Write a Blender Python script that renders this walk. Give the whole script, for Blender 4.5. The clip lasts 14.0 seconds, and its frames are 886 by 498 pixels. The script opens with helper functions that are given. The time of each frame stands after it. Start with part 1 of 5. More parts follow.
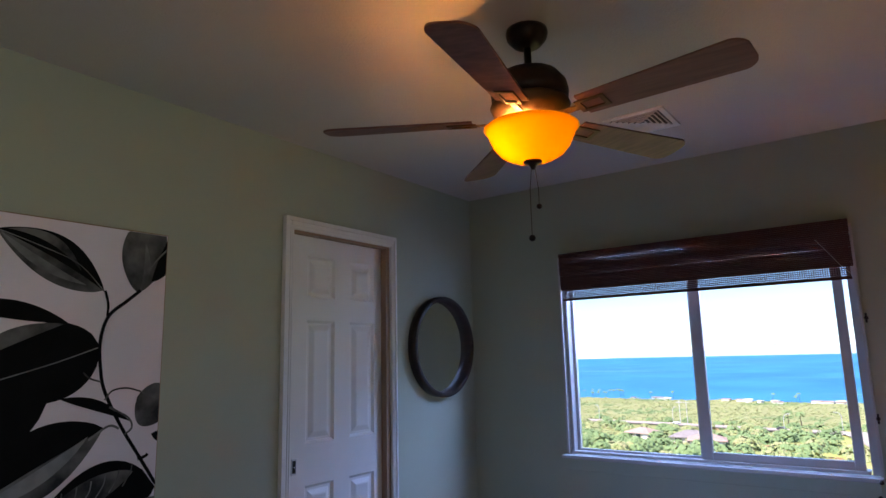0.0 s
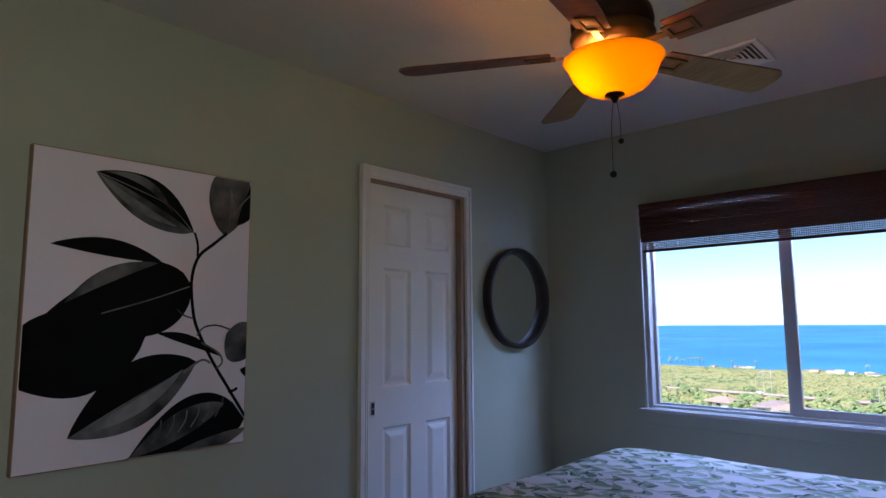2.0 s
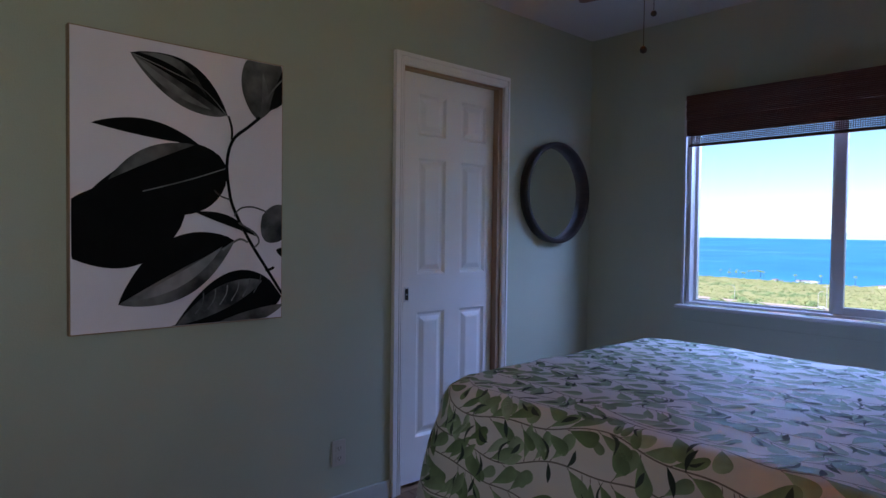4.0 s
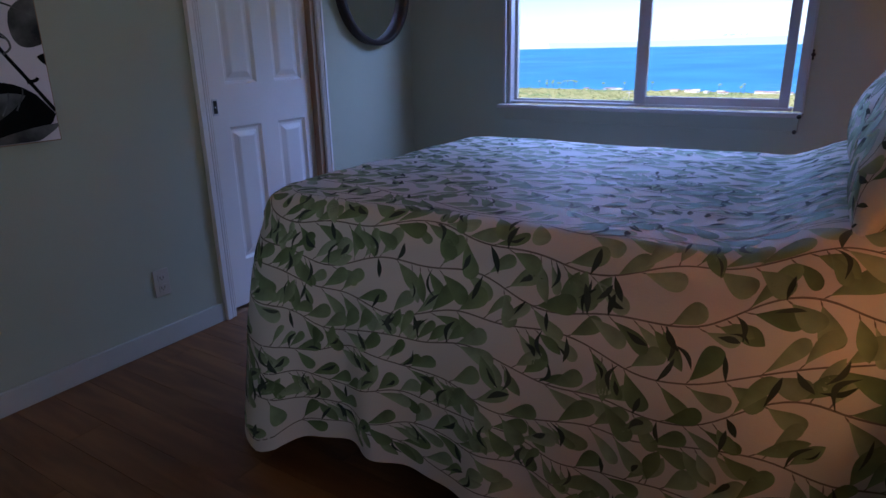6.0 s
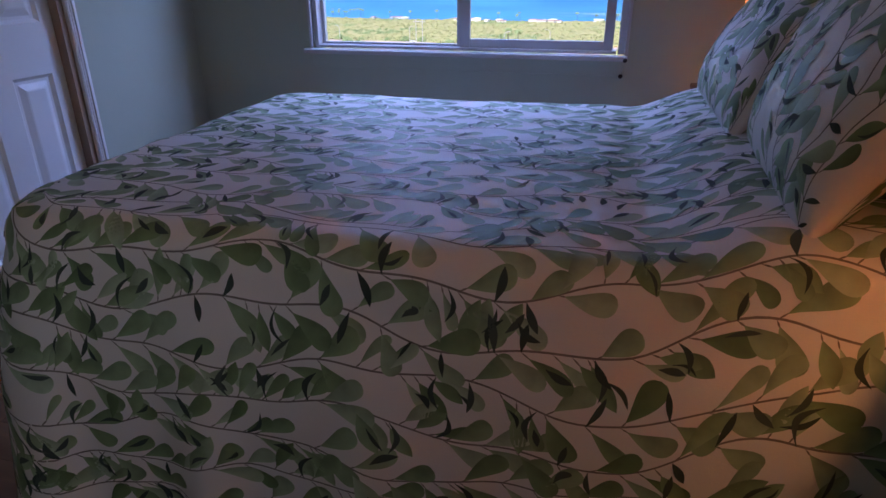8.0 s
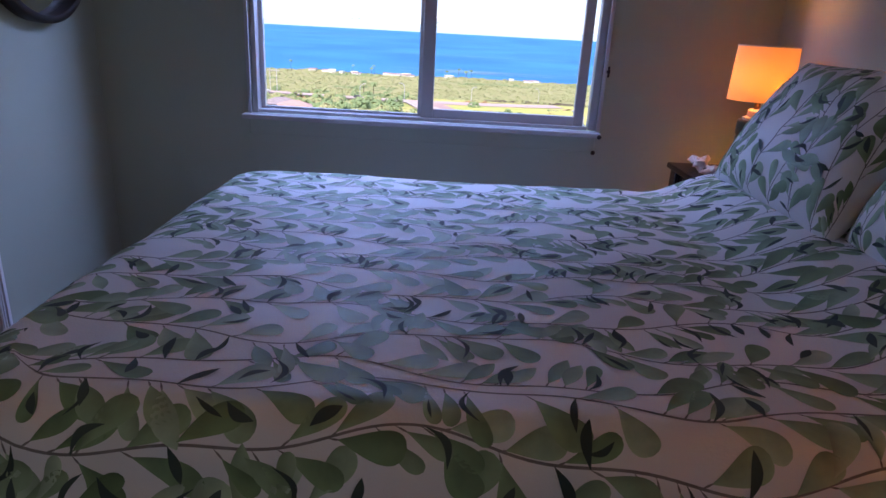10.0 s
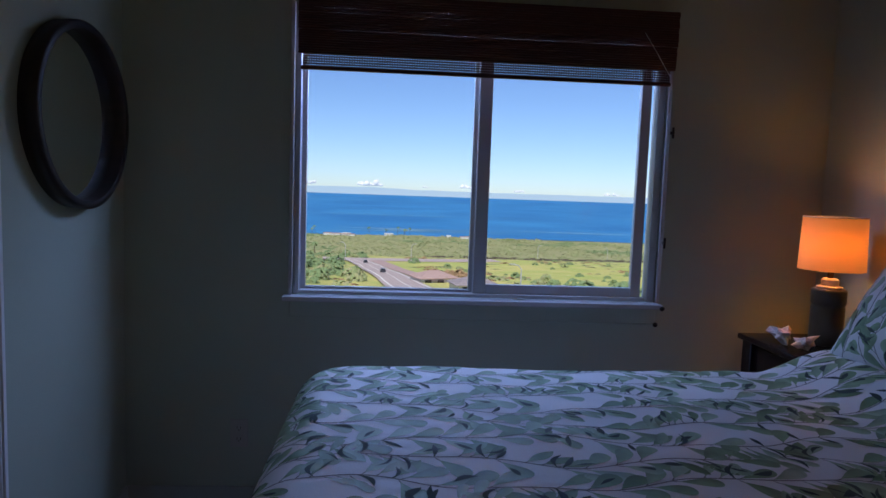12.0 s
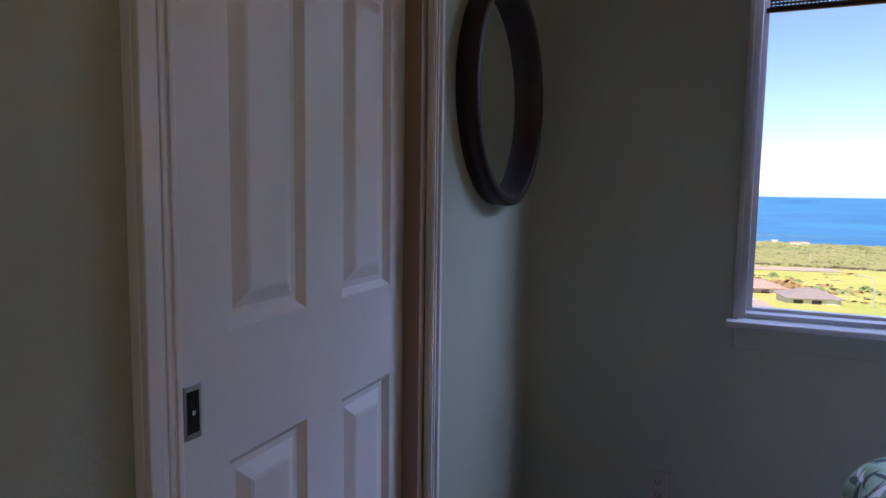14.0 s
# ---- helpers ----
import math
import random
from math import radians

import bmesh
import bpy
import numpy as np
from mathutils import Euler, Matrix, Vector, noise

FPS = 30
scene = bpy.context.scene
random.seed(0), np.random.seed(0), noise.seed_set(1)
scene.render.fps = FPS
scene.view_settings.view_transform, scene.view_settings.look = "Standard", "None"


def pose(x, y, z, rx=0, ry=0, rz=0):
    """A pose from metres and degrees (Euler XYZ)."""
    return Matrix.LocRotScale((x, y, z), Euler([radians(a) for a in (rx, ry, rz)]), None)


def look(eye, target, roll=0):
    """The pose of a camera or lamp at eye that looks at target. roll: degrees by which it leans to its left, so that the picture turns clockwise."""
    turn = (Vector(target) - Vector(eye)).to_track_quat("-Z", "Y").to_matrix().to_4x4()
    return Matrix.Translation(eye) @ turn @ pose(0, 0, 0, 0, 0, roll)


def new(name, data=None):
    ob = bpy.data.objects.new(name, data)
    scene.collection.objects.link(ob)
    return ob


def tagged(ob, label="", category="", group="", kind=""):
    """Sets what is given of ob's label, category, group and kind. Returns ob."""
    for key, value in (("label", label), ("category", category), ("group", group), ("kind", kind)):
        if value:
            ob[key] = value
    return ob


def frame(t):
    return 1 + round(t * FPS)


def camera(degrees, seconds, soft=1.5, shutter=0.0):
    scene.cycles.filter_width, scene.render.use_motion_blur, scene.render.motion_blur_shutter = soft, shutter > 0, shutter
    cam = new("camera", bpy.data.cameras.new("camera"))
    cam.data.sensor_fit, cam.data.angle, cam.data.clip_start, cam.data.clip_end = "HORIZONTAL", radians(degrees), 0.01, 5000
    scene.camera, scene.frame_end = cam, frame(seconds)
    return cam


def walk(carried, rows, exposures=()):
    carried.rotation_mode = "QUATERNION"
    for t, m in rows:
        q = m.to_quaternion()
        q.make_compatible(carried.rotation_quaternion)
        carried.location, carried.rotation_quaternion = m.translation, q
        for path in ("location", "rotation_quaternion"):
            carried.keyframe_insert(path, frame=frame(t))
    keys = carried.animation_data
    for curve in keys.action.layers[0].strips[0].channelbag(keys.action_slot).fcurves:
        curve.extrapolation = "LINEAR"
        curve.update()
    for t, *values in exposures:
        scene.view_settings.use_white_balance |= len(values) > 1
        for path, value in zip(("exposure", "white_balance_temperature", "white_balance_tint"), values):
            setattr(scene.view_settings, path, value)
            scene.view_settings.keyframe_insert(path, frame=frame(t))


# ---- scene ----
cam = camera(70.1, 14.0)
PATH = [
    (0, (2.296, -3.446, 1.42), (1.132, -1.856, 1.763), -1.3),
    (0.5, (2.284, -3.441, 1.404), (1.098, -1.866, 1.737), -1.1),
    (1, (2.285, -3.433, 1.39), (1.048, -1.891, 1.695), -0.8),
    (1.5, (2.277, -3.43, 1.367), (0.983, -1.93, 1.64), -0.6),
    (2, (2.269, -3.431, 1.343), (0.916, -1.977, 1.579), -0.4),
    (2.2, (2.264, -3.428, 1.337), (0.888, -1.994, 1.559), -0.2),
    (4.3, (2.359, -3.36, 1.242), (0.871, -2.03, 1.109), 0.2),
    (4.5, (2.355, -3.356, 1.229), (0.879, -2.021, 1.035), 0.1),
    (5, (2.346, -3.342, 1.211), (0.933, -1.969, 0.866), -0.3),
    (5.5, (2.329, -3.32, 1.193), (1.068, -1.843, 0.713), -0.7),
    (6, (2.314, -3.28, 1.178), (1.281, -1.679, 0.571), -1.2),
    (6.5, (2.292, -3.207, 1.169), (1.495, -1.517, 0.456), -1.7),
    (7, (2.24, -3.115, 1.181), (1.628, -1.378, 0.401), -1.2),
    (7.2, (2.219, -3.084, 1.19), (1.64, -1.343, 0.395), -1.1),
    (9.3, (1.675, -2.803, 1.229), (1.499, -0.97, 0.448), 2.0),
    (9.5, (1.635, -2.777, 1.233), (1.505, -0.927, 0.485), 2.4),
    (10, (1.528, -2.725, 1.247), (1.502, -0.835, 0.592), 3.1),
    (10.5, (1.372, -2.687, 1.266), (1.449, -0.769, 0.706), 2.9),
    (11, (1.264, -2.661, 1.272), (1.429, -0.706, 0.882), 2.5),
    (11.5, (1.176, -2.589, 1.27), (1.347, -0.608, 1.054), 2.4),
    (12, (1.061, -2.503, 1.286), (1.198, -0.515, 1.112), 2.0),
    (12.5, (0.886, -2.396, 1.279), (0.813, -0.403, 1.133), 1.7),
    (13, (0.687, -2.278, 1.266), (0.336, -0.313, 1.137), 1.5),
    (13.5, (0.62, -2.146, 1.262), (-0.036, -0.261, 1.128), 1.0),
    (14, (0.568, -2.042, 1.241), (-0.22, -0.214, 1.051), 0.8),
]
EXPOSURES = [
    (0, 1.25, 7000, 16), (1.0, 1.18, 7000, 16), (2.2, 1.1, 6900, 16), (4.3, 1.15, 6500, 16), (5.0, 0.98, 6400, 18),
    (6.5, 1.0, 6450, 20), (9.5, 1.12, 6950, 28), (10.2, 0.95, 6850, 25), (11.0, 0.25, 6700, 18), (12.0, 0.0, 6800, 14),
    (12.5, -0.05, 7000, 12), (13.0, 0.58, 7200, 16), (13.5, 0.88, 7800, 18), (14.0, 0.87, 8200, 20),
]
walk(cam, [(t, look(eye, target, roll)) for t, eye, target, roll in PATH], EXPOSURES)
# ---------------------------------------------------------------- world, sun, large lights
SKY, SUN_POWER, SUN_UP, SUN_ROUND = 0.115, 4.2, 52.0, 200.0
world = bpy.data.worlds.new("world")
scene.world = world
world.use_nodes = True
wn, wl = world.node_tree.nodes, world.node_tree.links
sky = wn.new("ShaderNodeTexSky")
sky.sky_type, sky.sun_disc = "NISHITA", False
sky.sun_elevation, sky.sun_rotation = radians(SUN_UP), radians(SUN_ROUND)
sky.altitude, sky.air_density, sky.dust_density, sky.ozone_density = 80, 0.9, 0.15, 4.0
wn["Background"].inputs["Strength"].default_value = SKY
tint = wn.new("ShaderNodeMix")
tint.data_type, tint.blend_type = "RGBA", "MULTIPLY"
tint.inputs["Factor"].default_value, tint.inputs["B"].default_value = 1.0, (0.80, 0.97, 1.28, 1)
wl.new(sky.outputs[0], tint.inputs["A"])
wl.new(tint.outputs["Result"], wn["Background"].inputs["Color"])

sun = new("sun", bpy.data.lights.new("sun", "SUN"))
sun.data.energy, sun.data.angle, sun.data.color = SUN_POWER, radians(0.5), (1.0, 0.95, 0.87)
_a = radians(SUN_ROUND)
sun.matrix_world = look((60 * math.sin(_a), 60 * math.cos(_a), 60 * math.tan(radians(SUN_UP))), (0, 0, 0))


def bulb(name, place, watts, colour, radius=0.03):
    ob = new(name, bpy.data.lights.new(name, "POINT"))
    ob.location, ob.data.energy, ob.data.color, ob.data.shadow_soft_size = place, watts, colour, radius
    return ob


WARM = (1.0, 0.38, 0.10)
FAN = (1.406, -1.745)
bulb("fan_bulb", (FAN[0] - 0.036, FAN[1] - 0.054, 2.092), 12.5, WARM, 0.033)
bulb("lamp_bulb", (2.608, -0.342, 1.15), 2.8, (1.0, 0.31, 0.06), 0.03)
bulb("near_lamp_bulb", (2.64, -2.50, 1.16), 2.6, (1.0, 0.36, 0.09), 0.08)
day = new("window_daylight", bpy.data.lights.new("window_daylight", "AREA"))
day.data.shape, day.data.size, day.data.size_y = "RECTANGLE", 1.3, 0.2
day.data.energy, day.data.color, day.data.spread = 31.0, (0.29, 0.47, 1.0), radians(160)
day.matrix_world = look((1.37, 0.16, 1.93), (1.12, -1.30, 0.96))


# added fill lamp; the opening it shines through is unseen and assumed
side = new("side_fill_light", bpy.data.lights.new("side_fill_light", "AREA"))
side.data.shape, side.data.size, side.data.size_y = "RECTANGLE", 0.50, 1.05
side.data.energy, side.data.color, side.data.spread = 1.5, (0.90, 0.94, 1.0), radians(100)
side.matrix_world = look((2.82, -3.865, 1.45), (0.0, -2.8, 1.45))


# ---------------------------------------------------------------- materials
def mat(name, colour=(0.5, 0.5, 0.5), rough=0.5, metal=0.0, vary=0.0, scale=8.0, bump=0.0, bump_scale=60.0, second=None, random=0.0, spec=0.5):
    """A principled material: colour with large stains and fine grain, relief, and a difference from piece to piece."""
    m = bpy.data.materials.new(name)
    m.use_nodes = True
    n, l = m.node_tree.nodes, m.node_tree.links
    b = n["Principled BSDF"]
    b.inputs["Base Color"].default_value = (*colour, 1)
    b.inputs["Roughness"].default_value = rough
    b.inputs["Metallic"].default_value = metal
    b.inputs["Specular IOR Level"].default_value = spec
    co = n.new("ShaderNodeTexCoord")
    if vary or second:
        t = n.new("ShaderNodeTexNoise")
        t.inputs["Scale"].default_value, t.inputs["Detail"].default_value = scale, 6
        l.new(co.outputs["Object"], t.inputs["Vector"])
        mix = n.new("ShaderNodeMix")
        mix.data_type = "RGBA"
        far = second or tuple(c * (1 - vary) for c in colour)
        mix.inputs["A"].default_value, mix.inputs["B"].default_value = (*colour, 1), (*far, 1)
        ramp = n.new("ShaderNodeMapRange")
        ramp.inputs["From Min"].default_value, ramp.inputs["From Max"].default_value = 0.35, 0.65
        l.new(t.outputs["Fac"], ramp.inputs["Value"])
        l.new(ramp.outputs["Result"], mix.inputs["Factor"])
        out = mix.outputs["Result"]
        if random:
            info = n.new("ShaderNodeObjectInfo")
            hsv = n.new("ShaderNodeHueSaturation")
            mr = n.new("ShaderNodeMapRange")
            mr.inputs["To Min"].default_value, mr.inputs["To Max"].default_value = 1 - random, 1 + random
            l.new(info.outputs["Random"], mr.inputs["Value"])
            l.new(mr.outputs["Result"], hsv.inputs["Value"])
            l.new(out, hsv.inputs["Color"])
            out = hsv.outputs["Color"]
        l.new(out, b.inputs["Base Color"])
    if bump:
        t2 = n.new("ShaderNodeTexNoise")
        t2.inputs["Scale"].default_value, t2.inputs["Detail"].default_value = bump_scale, 4
        l.new(co.outputs["Object"], t2.inputs["Vector"])
        bp = n.new("ShaderNodeBump")
        bp.inputs["Strength"].default_value, bp.inputs["Distance"].default_value = bump, 0.01
        l.new(t2.outputs["Fac"], bp.inputs["Height"])
        l.new(bp.outputs["Normal"], b.inputs["Normal"])
    return m


def island_mat(name, colours, rough=0.6, translucent=0.0, by_uv=0.0):
    """Joined pieces, each in its own shade; by_uv darkens from the midrib of a printed leaf to its rim."""
    m = mat(name, colours[0], rough)
    n, l = m.node_tree.nodes, m.node_tree.links
    b = n["Principled BSDF"]
    geo = n.new("ShaderNodeNewGeometry")
    ramp = n.new("ShaderNodeValToRGB")
    ramp.color_ramp.interpolation = "LINEAR"
    for k, c in enumerate(colours):
        at = k / max(1, len(colours) - 1)
        e = ramp.color_ramp.elements[k] if k < 2 else ramp.color_ramp.elements.new(at)
        e.position, e.color = at, (*c, 1)
    l.new(geo.outputs["Random Per Island"], ramp.inputs["Fac"])
    out = ramp.outputs["Color"]
    if by_uv:
        uv = n.new("ShaderNodeUVMap")
        sep = n.new("ShaderNodeSeparateXYZ")
        l.new(uv.outputs["UV"], sep.inputs[0])
        wash = n.new("ShaderNodeTexNoise")
        wash.inputs["Scale"].default_value, wash.inputs["Detail"].default_value = 26, 3
        where = n.new("ShaderNodeTexCoord")
        l.new(where.outputs["Object"], wash.inputs["Vector"])
        mr = n.new("ShaderNodeMapRange")
        mr.inputs["From Min"].default_value, mr.inputs["From Max"].default_value = 0.0, 1.0
        mr.inputs["To Min"].default_value, mr.inputs["To Max"].default_value = 1.0 + by_uv, 1.0 - by_uv
        l.new(sep.outputs["Y"], mr.inputs["Value"])
        mu = n.new("ShaderNodeMath")
        mu.operation = "MULTIPLY_ADD"
        mu.inputs[1].default_value = 0.9
        l.new(wash.outputs["Fac"], mu.inputs[0])
        l.new(mr.outputs["Result"], mu.inputs[2])
        sub = n.new("ShaderNodeMath")
        sub.operation = "SUBTRACT"
        sub.inputs[1].default_value = 0.45
        l.new(mu.outputs[0], sub.inputs[0])
        hsv = n.new("ShaderNodeHueSaturation")
        l.new(sub.outputs[0], hsv.inputs["Value"])
        l.new(out, hsv.inputs["Color"])
        out = hsv.outputs["Color"]
    l.new(out, b.inputs["Base Color"])
    return m


def wood_mat(name, dark, light, rough=0.4, scale=3.0, along=(1.0, 12.0, 12.0), random=0.2, bump=0.15):
    m = mat(name, dark, rough)
    n, l = m.node_tree.nodes, m.node_tree.links
    b = n["Principled BSDF"]
    co, mp, t = n.new("ShaderNodeTexCoord"), n.new("ShaderNodeMapping"), n.new("ShaderNodeTexNoise")
    info = n.new("ShaderNodeObjectInfo")
    mp.inputs["Scale"].default_value = along
    t.inputs["Scale"].default_value, t.inputs["Detail"].default_value, t.inputs["Distortion"].default_value = scale, 8, 0.6
    add = n.new("ShaderNodeVectorMath")
    l.new(co.outputs["Object"], mp.inputs["Vector"])
    l.new(mp.outputs[0], add.inputs[0])
    sc = n.new("ShaderNodeMath")
    sc.operation = "MULTIPLY"
    sc.inputs[1].default_value = 37.0
    l.new(info.outputs["Random"], sc.inputs[0])
    l.new(sc.outputs[0], add.inputs[1])
    l.new(add.outputs[0], t.inputs["Vector"])
    ramp = n.new("ShaderNodeValToRGB")
    ramp.color_ramp.elements[0].position, ramp.color_ramp.elements[0].color = 0.35, (*dark, 1)
    ramp.color_ramp.elements[1].position, ramp.color_ramp.elements[1].color = 0.68, (*light, 1)
    l.new(t.outputs["Fac"], ramp.inputs["Fac"])
    hsv, mr = n.new("ShaderNodeHueSaturation"), n.new("ShaderNodeMapRange")
    mr.inputs["To Min"].default_value, mr.inputs["To Max"].default_value = 1 - random, 1 + random
    l.new(info.outputs["Random"], mr.inputs["Value"])
    l.new(mr.outputs["Result"], hsv.inputs["Value"])
    l.new(ramp.outputs["Color"], hsv.inputs["Color"])
    l.new(hsv.outputs["Color"], b.inputs["Base Color"])
    bp = n.new("ShaderNodeBump")
    bp.inputs["Strength"].default_value, bp.inputs["Distance"].default_value = bump, 0.002
    l.new(t.outputs["Fac"], bp.inputs["Height"])
    l.new(bp.outputs["Normal"], b.inputs["Normal"])
    return m


def glow_mat(name, colour, strength, through_colour, share=0.5, clear=0.0):
    """A lit shade: it lets its bulb's light through and glows."""
    m = bpy.data.materials.new(name)
    m.use_nodes = True
    n, l = m.node_tree.nodes, m.node_tree.links
    n.remove(n["Principled BSDF"])
    tr, em, add = n.new("ShaderNodeBsdfTranslucent"), n.new("ShaderNodeEmission"), n.new("ShaderNodeAddShader")
    di, mx = n.new("ShaderNodeBsdfDiffuse"), n.new("ShaderNodeMixShader")
    tr.inputs["Color"].default_value = di.inputs["Color"].default_value = (*through_colour, 1)
    em.inputs["Color"].default_value, em.inputs["Strength"].default_value = (*colour, 1), strength
    mx.inputs[0].default_value = share
    l.new(di.outputs[0], mx.inputs[1])
    l.new(tr.outputs[0], mx.inputs[2])
    last = mx
    if clear:
        cl, m2 = n.new("ShaderNodeBsdfTransparent"), n.new("ShaderNodeMixShader")
        cl.inputs["Color"].default_value = (*through_colour, 1)
        m2.inputs[0].default_value = clear
        l.new(mx.outputs[0], m2.inputs[1])
        l.new(cl.outputs[0], m2.inputs[2])
        last = m2
    l.new(last.outputs[0], add.inputs[0])
    l.new(em.outputs[0], add.inputs[1])
    l.new(add.outputs[0], n["Material Output"].inputs["Surface"])
    return m


M_WALL = mat("sage_paint", (0.40, 0.435, 0.345), 0.75, vary=0.05, scale=2.0, bump=0.08, bump_scale=170, spec=0.3)
M_CEIL = mat("ceiling_paint", (0.58, 0.56, 0.54), 0.85, vary=0.04, scale=2.0, bump=0.35, bump_scale=120, spec=0.2)
M_TRIM = mat("white_gloss_paint", (0.76, 0.75, 0.74), 0.35, vary=0.05, scale=5.0, bump=0.05, bump_scale=90)
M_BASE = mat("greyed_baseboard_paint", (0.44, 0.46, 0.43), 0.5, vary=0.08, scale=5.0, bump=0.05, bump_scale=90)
M_DOOR = mat("white_door_paint", (0.76, 0.75, 0.74), 0.45, vary=0.04, scale=4.0, bump=0.06, bump_scale=220)
M_VINYL = mat("white_vinyl", (0.78, 0.78, 0.78), 0.4, vary=0.05, scale=6.0)
# white vinyl again, darkened in its colour for the backlit shade on the frame
M_FRAME_SHADED = mat("backlit_window_vinyl", (0.50, 0.49, 0.49), 0.4, vary=0.06, scale=6.0)
# white sill paint with the shade of its front put into the colour
M_SILL = mat("glossy_shaded_sill_paint", (0.52, 0.51, 0.52), 0.14, vary=0.05, scale=6.0, spec=0.6)
# brown holds the jamb's shade and warm lamplight; reused below the planks
M_JAMB = mat("jamb_shade_brown", (0.30, 0.19, 0.12), 0.5, vary=0.08, scale=5.0)
M_PLANK = wood_mat("plank_floor", (0.12, 0.050, 0.018), (0.21, 0.095, 0.034), 0.48, 2.0, (1.2, 9.0, 9.0), 0.12)
M_CHROME = mat("brushed_metal", (0.62, 0.62, 0.64), 0.28, 1.0, vary=0.1, scale=20)
M_BLACK = mat("black_metal", (0.02, 0.018, 0.016), 0.35, 0.6, vary=0.3, scale=15)
M_BRONZE = mat("aged_bronze", (0.022, 0.013, 0.010), 0.45, 0.5, vary=0.35, scale=18, bump=0.1, bump_scale=90)
M_BRASS = mat("antique_brass", (0.12, 0.07, 0.032), 0.6, 0.6, vary=0.3, scale=18)
M_BLADE = wood_mat("fan_blade_wood", (0.115, 0.045, 0.032), (0.19, 0.082, 0.060), 0.6, 3.0, (1.5, 18.0, 18.0), 0.05)
M_RING = wood_mat("dark_ring_wood", (0.011, 0.006, 0.005), (0.026, 0.012, 0.009), 0.45, 4.0, (3, 3, 10), 0.0)
M_ESPRESSO = wood_mat("espresso_wood", (0.012, 0.006, 0.005), (0.024, 0.011, 0.009), 0.24, 3.0, (1.0, 10.0, 10.0), 0.1, 0.05)
M_BAMBOO = wood_mat("woven_bamboo", (0.060, 0.016, 0.012), (0.135, 0.038, 0.026), 0.55, 5.0, (1.0, 30.0, 60.0), 0.25, 0.4)
M_MIRROR = mat("mirror", (0.9, 0.92, 0.9), 0.02, 1.0)
M_CANVAS = mat("canvas_print", (0.74, 0.70, 0.75), 0.8, vary=0.05, scale=3, bump=0.25, bump_scale=500)
M_OAK = wood_mat("canvas_edge", (0.22, 0.14, 0.08), (0.34, 0.22, 0.13), 0.6, 3.0, (12.0, 12.0, 1.0), 0.0)
M_CLOTH = mat("white_cotton", (0.82, 0.80, 0.81), 0.5, vary=0.05, scale=3.0, bump=0.12, bump_scale=240, spec=0.4)
M_LEAF = island_mat("printed_leaves", [(0.11, 0.19, 0.085), (0.22, 0.33, 0.185), (0.37, 0.48, 0.35), (0.16, 0.26, 0.13), (0.31, 0.42, 0.28)], 0.5, by_uv=0.22)
M_LEAF_DARK = island_mat("printed_dark_leaves", [(0.03, 0.05, 0.045), (0.07, 0.10, 0.085)], 0.85)
M_VINE = mat("printed_vine", (0.26, 0.24, 0.23), 0.85, vary=0.3, scale=30)
M_MATTRESS = mat("mattress_ticking", (0.6, 0.58, 0.55), 0.8, vary=0.1, scale=10)
M_BOWL = glow_mat("amber_glass", (1.0, 0.50, 0.012), 0.08, (0.42, 0.22, 0.020), 0.9, 0.12)
M_BULB = glow_mat("lit_bulb", (1.0, 0.55, 0.16), 15.0, (1, 1, 1), 0.5)
M_SHADE = glow_mat("linen_shade", (1.0, 0.37, 0.09), 0.19, (0.76, 0.47, 0.20), 0.5)
M_CERAMIC = mat("glazed_ceramic", (0.07, 0.06, 0.035), 0.3, vary=0.4, scale=14)
M_CREAM = mat("cream_ceramic", (0.62, 0.52, 0.42), 0.4, vary=0.1, scale=10)
M_SHELL = mat("shell", (0.66, 0.58, 0.52), 0.5, second=(0.45, 0.33, 0.28), scale=30, bump=0.4, bump_scale=80)
M_CORD = mat("pale_cord", (0.5, 0.46, 0.42), 0.7, vary=0.1, scale=40)
M_INK = mat("print_black", (0.006, 0.007, 0.007), 0.9, vary=0.3, scale=9, spec=0.1)
M_INK_GREY = mat("print_grey", (0.022, 0.024, 0.025), 0.6, second=(0.15, 0.155, 0.15), scale=9, spec=0.1)
M_INK_PALE = mat("print_pale", (0.07, 0.075, 0.075), 0.6, second=(0.24, 0.25, 0.25), scale=7, spec=0.1)
M_ALMOND = mat("almond_plastic", (0.42, 0.39, 0.34), 0.4)
M_SOCKET = mat("socket_slots", (0.03, 0.03, 0.03), 0.5)
M_OUTER = mat("stucco", (0.45, 0.42, 0.37), 0.9, vary=0.15, scale=3, bump=0.3, bump_scale=40)
M_GLASS = bpy.data.materials.new("window_glass")
M_GLASS.use_nodes = True
_n, _l = M_GLASS.node_tree.nodes, M_GLASS.node_tree.links
_n.remove(_n["Principled BSDF"])
_t, _g, _m, _f = _n.new("ShaderNodeBsdfTransparent"), _n.new("ShaderNodeBsdfGlossy"), _n.new("ShaderNodeMixShader"), _n.new("ShaderNodeFresnel")
_t.inputs["Color"].default_value, _g.inputs["Roughness"].default_value = (0.97, 0.985, 0.98, 1), 0.0
_f.inputs["IOR"].default_value = 1.22
_l.new(_f.outputs[0], _m.inputs[0])
_l.new(_t.outputs[0], _m.inputs[1])
_l.new(_g.outputs[0], _m.inputs[2])
_l.new(_m.outputs[0], _n["Material Output"].inputs["Surface"])


